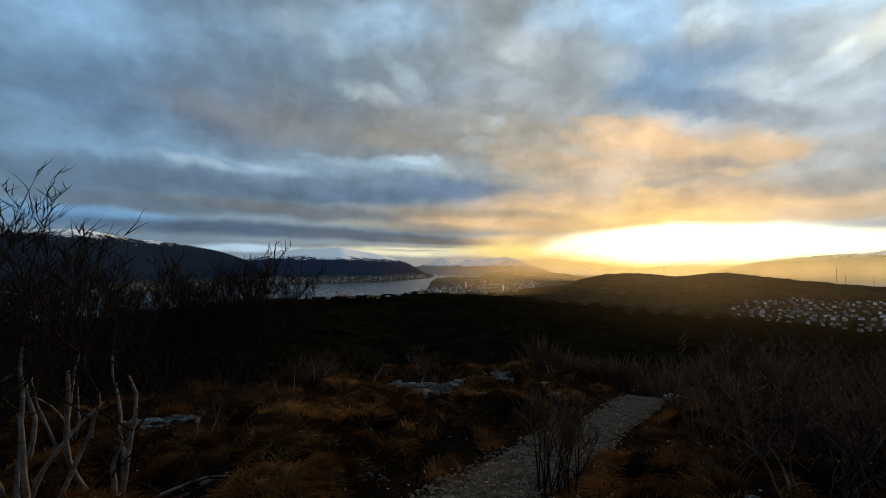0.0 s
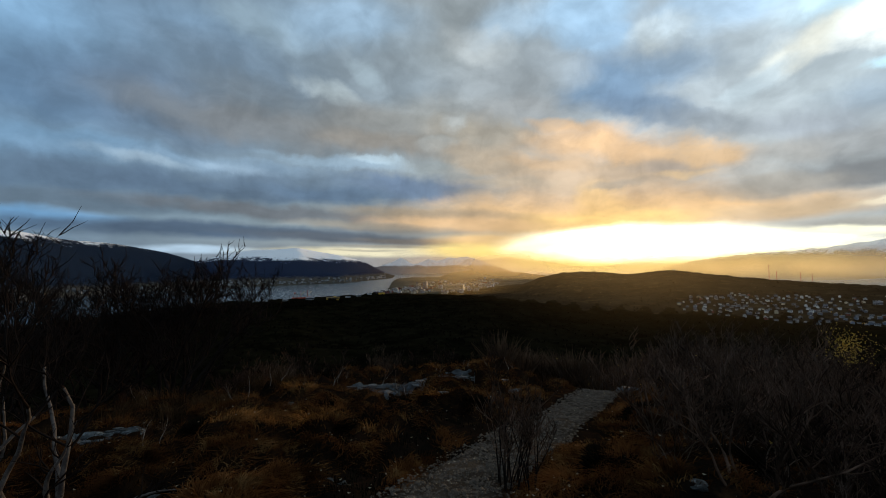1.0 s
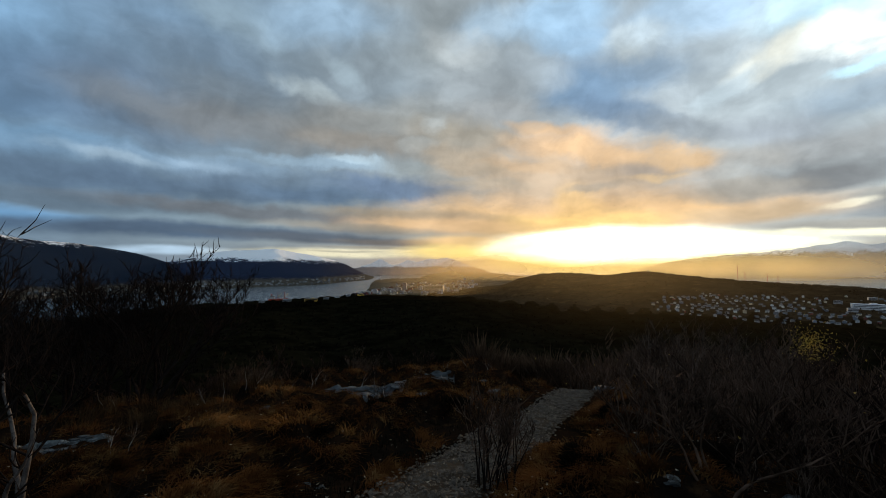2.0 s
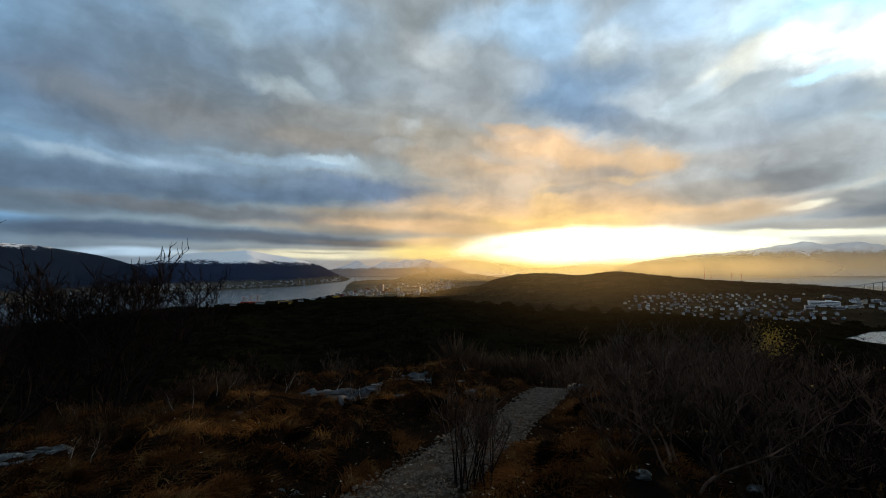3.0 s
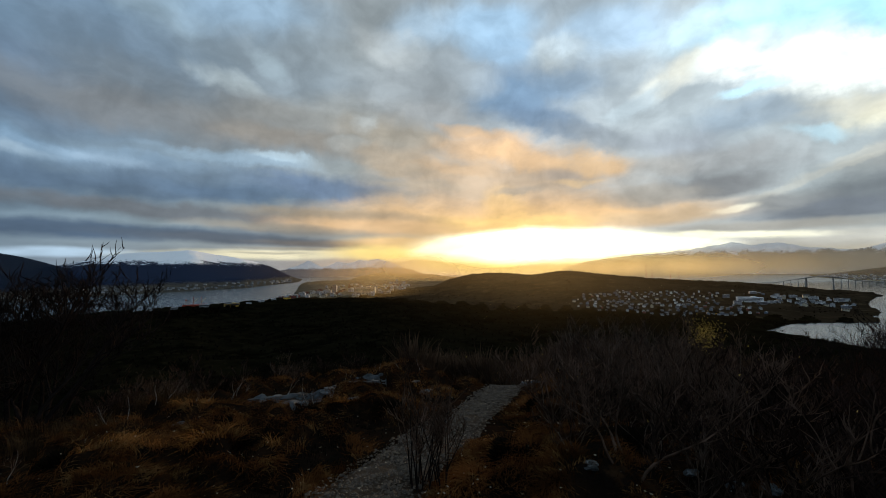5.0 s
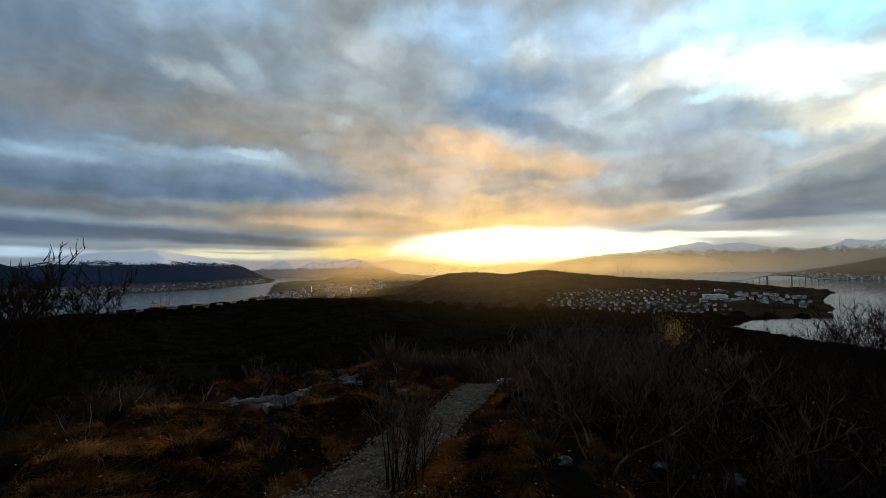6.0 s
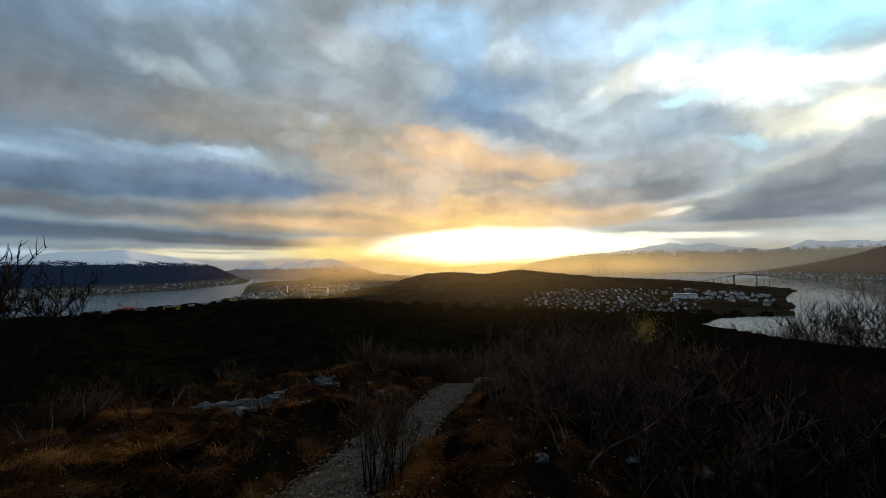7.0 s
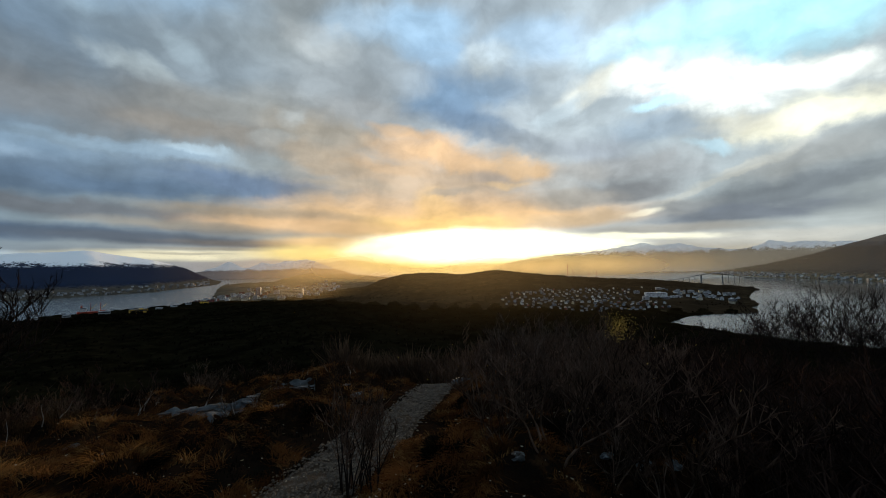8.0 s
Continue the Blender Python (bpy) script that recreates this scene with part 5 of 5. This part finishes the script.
# ---- brush on the moor ----
def brush_field(name, seed, count, a_lo, a_hi, r_lo, r_hi, tall, label, twigs_each=9, mat=BRUSH, where=None, slim=1.0):
    """Uncountable low bushes, each a spray of thin twigs."""
    g = np.random.RandomState(seed)
    a_ = g.uniform(a_lo, a_hi, count)
    r_ = r_lo * (r_hi / r_lo) ** g.random_sample(count)
    if where is not None:
        r_ = where(a_) * g.uniform(0.90, 1.02, count)
    x_, y_ = r_ * np.sin(np.radians(a_)), r_ * np.cos(np.radians(a_))
    z_ = height(x_, y_)
    ok = z_ > SEA + 1
    x_, y_, z_, r_ = x_[ok], y_[ok], z_[ok], r_[ok]
    n_ = len(x_)
    H = np.repeat(tall * g.uniform(0.5, 1.25, n_), twigs_each)
    m_ = n_ * twigs_each
    t = g.uniform(0, 6.28, m_)
    sp = g.uniform(0.1, 0.75, m_)
    X0, Y0, Z0 = np.repeat(x_, twigs_each), np.repeat(y_, twigs_each), np.repeat(z_, twigs_each) - 0.1
    wd = H * 0.05 * slim
    tip = np.stack([X0 + np.cos(t) * sp * H, Y0 + np.sin(t) * sp * H, Z0 + H * g.uniform(0.6, 1.0, m_)], -1)
    u = g.uniform(0, 6.28, m_)
    mid = (np.stack([X0, Y0, Z0], -1) * 0.45 + tip * 0.55)
    side = np.stack([np.cos(u) * wd, np.sin(u) * wd, wd * 0], -1)
    v = np.stack([np.stack([X0, Y0, Z0], -1), mid - side * 2.2, tip, mid + side * 2.2], 1).reshape(-1, 3)
    me = mesh_of(name, v.tolist(), np.arange(m_ * 4).reshape(-1, 4).tolist())
    me.materials.append(mat)
    return tagged(new(name, me), label, "brush", kind="stuff")


brush_field("brush", 11, 2600, -50, 80, 13.5, 45, 0.75, "dark leafless brush below the brow", 26, slim=0.22)
brush_field("brush", 16, 2200, 12, 60, 12.8, 40, 1.1, "rust-brown leafless brush below the path", 30, RUST_BRUSH, slim=0.16)
brush_field("brush", 17, 1600, 10, 62, 40, 220, 1.5, "brown birch brush in the valley", 10, RUST_BRUSH)
brush_field("brush", 12, 5000, -50, 80, 40, 260, 1.5, "dark brush covering the moor", 9)
brush_field("brush", 13, 4500, -50, 80, 250, 900, 3.0, "dark birch scrub on the far moor", 9)
brush_field("shore_wood", 14, 900, -46, -8, 500, 900, 6.0, "dark line of trees above the shore", 12, where=lambda a: np.interp(a, [-46, -14, -6], [560, 790, 950]))
brush_field("hill_wood", 15, 2600, 9, 62, 900, 1490, 3.2, "leafless birch wood on the hill", 8, WOOD)


# ---- town, houses and harbour ----
from mathutils.bvhtree import BVHTree

PAINTS = [plain("white_house_paint", (0.64, 0.64, 0.63)), plain("grey_house_paint", (0.34, 0.345, 0.35)), plain("cream_house_paint", (0.62, 0.53, 0.38)),
          plain("red_house_paint", (0.20, 0.05, 0.04)), plain("blue_house_paint", (0.15, 0.19, 0.24)), plain("ochre_house_paint", (0.30, 0.17, 0.05)), plain("far_house_paint", (0.13, 0.125, 0.12))]
ROOFS = [plain("dark_roof", (0.05, 0.05, 0.055)), plain("grey_roof", (0.12, 0.125, 0.13)), plain("frosted_roof", (0.46, 0.48, 0.50))]
GLASS_DARK = plain("window_glass", (0.03, 0.035, 0.045), 0.15)
STEEL = plain("galvanised_steel", (0.30, 0.30, 0.30), 0.5)
CONCRETE = plain("concrete", (0.34, 0.33, 0.31), 0.85)
SHIP_RED = plain("red_ship_paint", (0.40, 0.06, 0.03), 0.5)
YELLOW_WALL = plain("yellow_cladding", (0.62, 0.36, 0.04), 0.6)


def box_data(w, d, h, z=0.0, x=0.0, y=0.0):
    v = [(x + sx_ * w / 2, y + sy_ * d / 2, z + k * h) for k in (0, 1) for sy_ in (-1, 1) for sx_ in (-1, 1)]
    f = [(0, 2, 3, 1), (4, 5, 7, 6), (0, 1, 5, 4), (1, 3, 7, 5), (3, 2, 6, 7), (2, 0, 4, 6)]
    return v, f


def box_mesh(name, w, d, h, z=0.0, x=0.0, y=0.0):
    return mesh_of(name, *box_data(w, d, h, z, x, y))


def gable_mesh(name, w, d, h, z, over=0.4, thick=0.25):
    """A pitched roof with eaves and thickness."""
    a, b = w / 2 + over, d / 2 + over
    v = []
    for x in (-a, a):
        v += [(x, -b, z), (x, 0, z + h), (x, b, z), (x, b, z - thick), (x, 0, z + h - thick * 1.2), (x, -b, z - thick)]
    f = [(0, 1, 7, 6), (1, 2, 8, 7), (2, 3, 9, 8), (3, 4, 10, 9), (4, 5, 11, 10), (5, 0, 6, 11), (5, 4, 1, 0), (4, 3, 2, 1), (6, 7, 10, 11), (7, 8, 9, 10)]
    return mesh_of(name, v, f)


def house(name, w, d, h, rise, paint, roof, label, group, windows=3, category="house"):
    """A timber house: wall with gables, pitched roof, windows on the long sides, chimney."""
    root = new(name)
    wall_v, wall_f = box_data(w, d, h + 3, -3)
    wall_v += [(-w / 2, 0, h + rise * 0.9), (w / 2, 0, h + rise * 0.9)]
    wall_f += [(4, 6, 8), (7, 5, 9), (4, 8, 9, 5), (8, 6, 7, 9)]
    part("wall", mesh_of("wall", wall_v, wall_f), paint, root)
    roof_ob = part("roof", gable_mesh("roof", w, d, rise, h + 0.12), roof, root)
    part("chimney", box_mesh("chimney", 0.8, 0.8, 1.6, h + rise * 0.6, w * 0.2, 0.3), CONCRETE, roof_ob)
    for k in range(windows):
        x = (k + 0.5) / windows * w - w / 2
        for side in (-1, 1):
            part("window", box_mesh("window", w / windows * 0.45, 0.12, 1.3, h - 2.0, x, side * (d / 2 + 0.04)), GLASS_DARK, root)
    return tagged(root, label, category, group)


def block(name, w, d, h, paint, roof, label, group, floors=3, category="building"):
    """A flat-roofed building with a band of windows for each storey and a raised roof edge."""
    root = new(name)
    part("wall", box_mesh("wall", w, d, h + 3, -3), paint, root)
    part("roof", box_mesh("roof", w + 0.6, d + 0.6, 0.5, h + 0.01), roof, root)
    part("roof_house", box_mesh("roof_house", w * 0.2, d * 0.4, 2.2, h + 0.52, w * 0.15), paint, root)
    for k in range(floors):
        part("window_band", box_mesh("window_band", w * 0.92, d + 0.16, h / floors * 0.4, h * (k + 0.4) / floors), GLASS_DARK, root)
    return tagged(root, label, category, group)


names = ("white", "grey", "cream", "dark red", "blue-grey", "ochre")
homes = [house("house", *s, PAINTS[k], ROOFS[min(j, 1)], f"small {names[k]} timber house with a pitched roof", "houses below the hill")
         for s, k, j in (((11, 8, 5, 2.6), 0, 1), ((12, 8, 4, 2.4), 1, 0), ((9, 8, 6, 2.4), 0, 2), ((13, 9, 5, 3), 2, 0), ((10, 8, 5, 2.6), 3, 2), ((12, 9, 5, 2.6), 4, 1))]
rng = random.Random(5)
first = set()
for row in range(17):
    a0 = rng.uniform(0, 1)
    r0 = 735 + row * 26
    for col in range(24):
        a_ = 34.6 + (col + a0) * (20.5 / 24) + rng.uniform(-0.15, 0.15)
        lo = np.interp(a_, [34, 38, 46, 52, 56], [820, 740, 730, 760, 800])
        hi = np.interp(a_, [34, 36, 40, 46, 52, 58], [860, 960, 1060, 1110, 1130, 1130])
        if not lo < r0 < hi or rng.random() < 0.16:
            continue
        if 50.5 < a_ < 56.0 and 890 < r0 < 1090:
            continue
        k = rng.choice((0, 2, 1, 1, 1, 3, 4, 5, 5, 5))
        x_, y_ = polar(r0 + rng.uniform(-9, 9), a_)
        m = pose(x_, y_, ground_z(x_, y_), 0, 0, -a_ + rng.choice((0, 90)) + rng.uniform(-18, 18))
        size_ = rng.uniform(0.32, 0.55)
        if k in first:
            copy_thing(homes[k], m @ Matrix.Scale(size_ / homes[k].scale.x, 4))
        else:
            homes[k].matrix_basis = m @ Matrix.Scale(size_, 4)
            first.add(k)
for j in range(34):
    a_, r_ = rng.uniform(55.5, 61.6), rng.uniform(900, 1180)
    x_, y_ = polar(r_, a_)
    k = rng.choice((0, 2, 2, 1, 3))
    copy_thing(homes[k], pose(x_, y_, ground_z(x_, y_), 0, 0, -a_ + rng.choice((0, 90)) + rng.uniform(-20, 20)) @ Matrix.Scale(rng.uniform(0.5, 0.8) / homes[k].scale.x, 4))
for k in range(6):
    if k not in first:
        homes[k].matrix_basis = pose(*polar(900, 40 + k), ground_z(*polar(900, 40 + k)), 0, 0, 30)

halls = [block("hall", 52, 24, 9, PAINTS[0], ROOFS[2], "long white flat-roofed hall on the headland", "halls on the headland"),
         block("hall", 30, 16, 7, PAINTS[0], ROOFS[1], "white industrial hall near the shore", "halls on the headland", 2),
         block("hall", 22, 14, 8, PAINTS[1], ROOFS[2], "grey industrial hall near the shore", "halls on the headland", 2)]
spots_ = [(0, 985, 53.3, 8), (1, 960, 55.4, 20), (2, 1020, 51.2, 0), (1, 1080, 55.6, 10), (2, 1130, 57.0, 30), (1, 1010, 57.6, 5), (2, 930, 54.4, 40), (2, 1100, 53.6, 15),
          (1, 1050, 59.0, 12), (2, 1090, 60.6, 20), (1, 1150, 58.6, 0), (2, 1000, 61.0, 45), (2, 920, 52.2, 10)]
used = set()
for k, r_, a_, t_ in spots_:
    x_, y_ = polar(r_, a_)
    m = pose(x_, y_, ground_z(x_, y_) + 0.5, 0, 0, -a_ + t_)
    if k in used:
        copy_thing(halls[k], m)
    else:
        halls[k].matrix_basis = m @ Matrix.Scale(0.78 if k == 0 else 0.55, 4)
        used.add(k)

# the town by the fjord
town = [block("town_house", 22, 14, 12, PAINTS[0], ROOFS[1], "pale town building with rows of windows", "town buildings", 4),
        block("town_house", 30, 14, 9, PAINTS[2], ROOFS[0], "cream town building with a dark roof", "town buildings", 3),
        block("town_house", 18, 16, 15, PAINTS[1], ROOFS[1], "grey town building with rows of windows", "town buildings", 5),
        block("town_house", 26, 15, 10, PAINTS[3], ROOFS[0], "red brick town building with a dark roof", "town buildings", 3),
        block("town_house", 16, 16, 30, PAINTS[4], ROOFS[1], "tall blue-grey tower block in the town", "town buildings", 8)]
used = set()
for j in range(190):
    a_ = rng.uniform(-4.5, 13)
    lo = np.interp(a_, [-4.5, -1.5, 2, 6, 9, 13], [1230, 1230, 1200, 1190, 1250, 1500])
    hi = np.interp(a_, [-4.5, -1.8, 1, 3.5, 13], [1240, 1300, 1680, 2120, 2250])
    r_ = lo + (hi - lo) * rng.random() ** 1.4
    k = rng.choice((0, 0, 1, 1, 2, 3)) if j > 5 else min(j, 4)
    if k == 4 and 4 in used:
        continue
    if k == 4:
        a_, r_ = 2.9, 1420
    x_, y_ = polar(r_, a_)
    m = pose(x_, y_, ground_z(x_, y_) + 0.3, 0, 0, -a_ + rng.uniform(-40, 40)) 
    size_ = 0.8 if k == 4 else rng.uniform(0.38, 0.65)
    if k in used:
        copy_thing(town[k], m @ Matrix.Scale(size_ / town[k].scale.x, 4))
    else:
        town[k].matrix_basis = m @ Matrix.Scale(size_, 4)
        used.add(k)
# one broad pale building among them, and the yellow sheds on the shore
broad = block("town_house", 60, 20, 20, PAINTS[2], ROOFS[1], "broad pale building of several wings above the town", "town buildings", 5)
x_, y_ = polar(1330, 6.9)
broad.matrix_basis = pose(x_, y_, ground_z(x_, y_) + 0.3, 0, 0, -20)
shed = block("shed", 46, 18, 9, YELLOW_WALL, ROOFS[1], "long yellow shed on the quay", "sheds on the quay", 1)
shed_b = block("shed", 30, 16, 7, PAINTS[1], ROOFS[2], "grey shed on the quay", "sheds on the quay", 1)
used = set()
for k, r_, a_, t_ in ((0, 1000, -9.3, 10), (1, 1010, -12.2, 0), (1, 1060, -7.4, 12), (1, 1110, -6.0, 25), (1, 1000, -15.2, 5), (1, 990, -17.6, 0), (1, 1150, -4.6, 10), (0, 1190, -3.0, 30)):
    x_, y_ = polar(r_, a_)
    m = pose(x_, y_, max(ground_z(x_, y_), SEA + 2.5) + 0.8, 0, 0, -a_ + t_) @ Matrix.Scale(0.62, 4)
    if k in used:
        copy_thing((shed, shed_b)[k], m)
    else:
        (shed, shed_b)[k].matrix_basis = m
        used.add(k)


def ship(label, length, hull_paint):
    """A moored working ship: flared hull, deckhouse, two masts with booms."""
    root = new("ship")
    half = length / 2
    st = np.linspace(-1, 1, 13)
    v, f = [], []
    for s in st:
        wide = 5.0 * (1 - max(0, s) ** 3 * 0.95) * (1 if s > -0.9 else 0.85)
        sheer = 1.6 * max(0, s) ** 2
        v += [(s * half, -wide, 5.0 + sheer), (s * half, -wide * 0.75, -1.0), (s * half, wide * 0.75, -1.0), (s * half, wide, 5.0 + sheer)]
    for k in range(12):
        b = k * 4
        f += [(b, b + 4, b + 5, b + 1), (b + 1, b + 5, b + 6, b + 2), (b + 2, b + 6, b + 7, b + 3), (b + 3, b + 7, b + 4, b)]
    f += [(0, 1, 2, 3), (51, 50, 49, 48)]
    part("hull", mesh_of("hull", v, f), hull_paint, root)
    house_ = part("deckhouse", box_mesh("deckhouse", length * 0.2, 8, 8, 5.02, -half * 0.6), PAINTS[0], root)
    part("bridge_window", box_mesh("bridge_window", length * 0.2 + 0.2, 8.2, 1.2, 11, -half * 0.6), GLASS_DARK, house_)
    part("funnel", box_mesh("funnel", 3, 3, 4, 13.03, -half * 0.7), hull_paint, root)
    for x in (-half * 0.1, half * 0.55):
        mast = part("mast", box_mesh("mast", 0.9, 0.9, 17, 5.0, x), SHIP_RED, root)
        boom = Wood()
        boom.tube([Vector((x, 0, 9)), Vector((x + 9, 0, 19))], [0.45, 0.3], 6)
        part("boom", boom.mesh("boom"), YELLOW_WALL, mast)
    return tagged(root, label, "ship")


vessel = ship("red and white ship moored at the quay", 46, SHIP_RED)
vessel.matrix_basis = pose(*polar(1075, -13.2), SEA, 0, 0, 12)


# ---- bridge over the sound ----
def bridge():
    root = new("road_bridge")
    pa, pb = Vector((*polar(1880, 51.0), 0)), Vector((*polar(2420, 64.5), 0))
    steps_ = 40

    def place(s):
        q = pa.lerp(pb, s)
        rise = 4 + 24 * math.exp(-((s - 0.55) / 0.22) ** 2) + 6 * (1 - abs(2 * s - 1))
        return Vector((q.x, q.y, SEA + rise))
    v, f = [], []
    side = (pb - pa).normalized().cross(Vector((0, 0, 1)))
    for k in range(steps_ + 1):
        q = place(k / steps_)
        deep = 1.2 + (1.5 if 0.42 < k / steps_ < 0.67 else 0)
        v += [tuple(q - side * 4.5), tuple(q + side * 4.5), tuple(q + side * 3 - Vector((0, 0, deep))), tuple(q - side * 3 - Vector((0, 0, deep)))]
    for k in range(steps_):
        b = k * 4
        f += [(b, b + 4, b + 5, b + 1), (b + 1, b + 5, b + 6, b + 2), (b + 2, b + 6, b + 7, b + 3), (b + 3, b + 7, b + 4, b)]
    deck_ = part("deck", mesh_of("deck", v, f), CONCRETE, root)
    for sgn in (-1, 1):
        rail = Wood()
        rail.tube([place(k / steps_) + side * 4.3 * sgn + Vector((0, 0, 1.2)) for k in range(steps_ + 1)], [0.15] * (steps_ + 1), 4)
        part("railing", rail.mesh("railing"), STEEL, deck_)
    for k in range(1, 24):
        s = k / 24
        if 0.46 < s < 0.63:
            continue
        q = place(s)
        part("pier", box_mesh("pier", 1.5, 1.5, q.z - SEA + 1.0, SEA - 2.5, q.x, q.y), CONCRETE, root)
    for s in (0.465, 0.62):
        q = place(s)
        part("pier", box_mesh("pier", 4.0, 3.2, q.z - SEA + 1.0, SEA - 2.5, q.x, q.y), CONCRETE, root, "broad main pier")
    return tagged(root, "long concrete road bridge arching over the sound", "bridge")


bridge()

# ---- masts on the hill ----
def lattice_mast(tall, label):
    root = new("radio_mast")
    legs = Wood()
    for k in range(3):
        t = 2 * math.pi * k / 3
        legs = Wood()
        legs.tube([Vector((math.cos(t) * 1.0, math.sin(t) * 1.0, -2)), Vector((math.cos(t) * 0.4, math.sin(t) * 0.4, tall))], [0.28, 0.22], 5)
        part("leg", legs.mesh("leg"), SHIP_RED, root)
    for k in range(int(tall / 3)):
        z = k * 3.0
        ring = Wood()
        w = 1.0 - 0.6 * z / tall
        pts = [Vector((math.cos(2 * math.pi * j / 3) * w, math.sin(2 * math.pi * j / 3) * w, z)) for j in (0, 1, 2, 0)]
        ring.tube(pts, [0.12] * 4, 4)
        part("brace", ring.mesh("brace"), SHIP_RED, root)
    return tagged(root, label, "mast", "masts on the hill")


mast = lattice_mast(46, "tall thin red lattice radio mast on the hill")
mast_b = lattice_mast(28, "thin red lattice radio mast on the hill")
used = set()
for k, r_, a_ in ((0, 1560, 43.1), (1, 1570, 43.75), (1, 1600, 45.7), (1, 1600, 46.6)):
    x_, y_ = polar(r_, a_)
    m = pose(x_, y_, ground_z(x_, y_))
    if k in used:
        copy_thing((mast, mast_b)[k], m)
    else:
        (mast, mast_b)[k].matrix_basis = m
        used.add(k)
for r_, a_, s_ in ((1500, 23.3, 0.8), (1500, 34.1, 0.9)):
    x_, y_ = polar(r_, a_)
    hut = house("hilltop_hut", 9 * s_, 6, 4, 2, PAINTS[1], ROOFS[0], "small dark hut on the hill's crest", "huts on the hill", 1, "hut")
    hut.matrix_basis = pose(x_, y_, ground_z(x_, y_), 0, 0, -a_) @ Matrix.Scale(0.55, 4)


# ---- villages across the water, too far to count ----
def village(host, seed, count, a_lo, a_hi, lift_lo, lift_hi, label, paints=(1, 6)):
    """Boxes with roofs strewn over the foot of a mountain."""
    tree = BVHTree.FromObject(bpy.data.objects[host], bpy.context.evaluated_depsgraph_get())
    g = random.Random(seed)
    v, f, slots_ = [], [], []
    n_ = 0
    for _ in range(count * 30):
        a_, r_ = g.uniform(a_lo, a_hi), g.uniform(1200, 3700)
        x, y = polar(r_, a_)
        hit = tree.ray_cast(Vector((x, y, 500)), Vector((0, 0, -1)))
        if hit[0] is None or not SEA + lift_lo < hit[0].z < SEA + lift_lo + (lift_hi - lift_lo) * g.random() ** 1.5:
            continue
        w, d, h = g.uniform(5, 12), g.uniform(5, 8), g.uniform(2.5, 4.5)
        bv, bf = box_data(w, d, h + 4, -4)
        t = radians(-a_ + g.uniform(-30, 30))
        base = len(v)
        bv += [(-w / 2, 0, h + 2.4), (w / 2, 0, h + 2.4)]
        bf += [(4, 6, 8), (7, 5, 9), (4, 8, 9, 5), (8, 6, 7, 9)]
        v += [(x + q[0] * math.cos(t) - q[1] * math.sin(t), y + q[0] * math.sin(t) + q[1] * math.cos(t), hit[0].z + q[2]) for q in bv]
        f += [tuple(i + base for i in q) for q in bf]
        wall_slot = g.randint(0, 1)
        slots_ += [wall_slot] * 8 + [2, 2]
        n_ += 1
        if n_ >= count:
            break
    me = mesh_of("village", v, f)
    for k in (*[PAINTS[i] for i in paints], ROOFS[1]):
        me.materials.append(k)
    me.polygons.foreach_set("material_index", slots_)
    return tagged(new("village", me), label, "village", kind="stuff")


bpy.context.view_layer.update()
village("mountain_fjord", 2, 330, -24, -2.5, 3, 26, "pale village houses along the far shore")
village("mountain_west", 3, 200, -46, -24, 3, 20, "pale houses along the fjord's shore")
village("mountain_slope_right", 4, 420, 57.8, 76, 3, 24, "pale houses and halls along the sound", (0, 6))
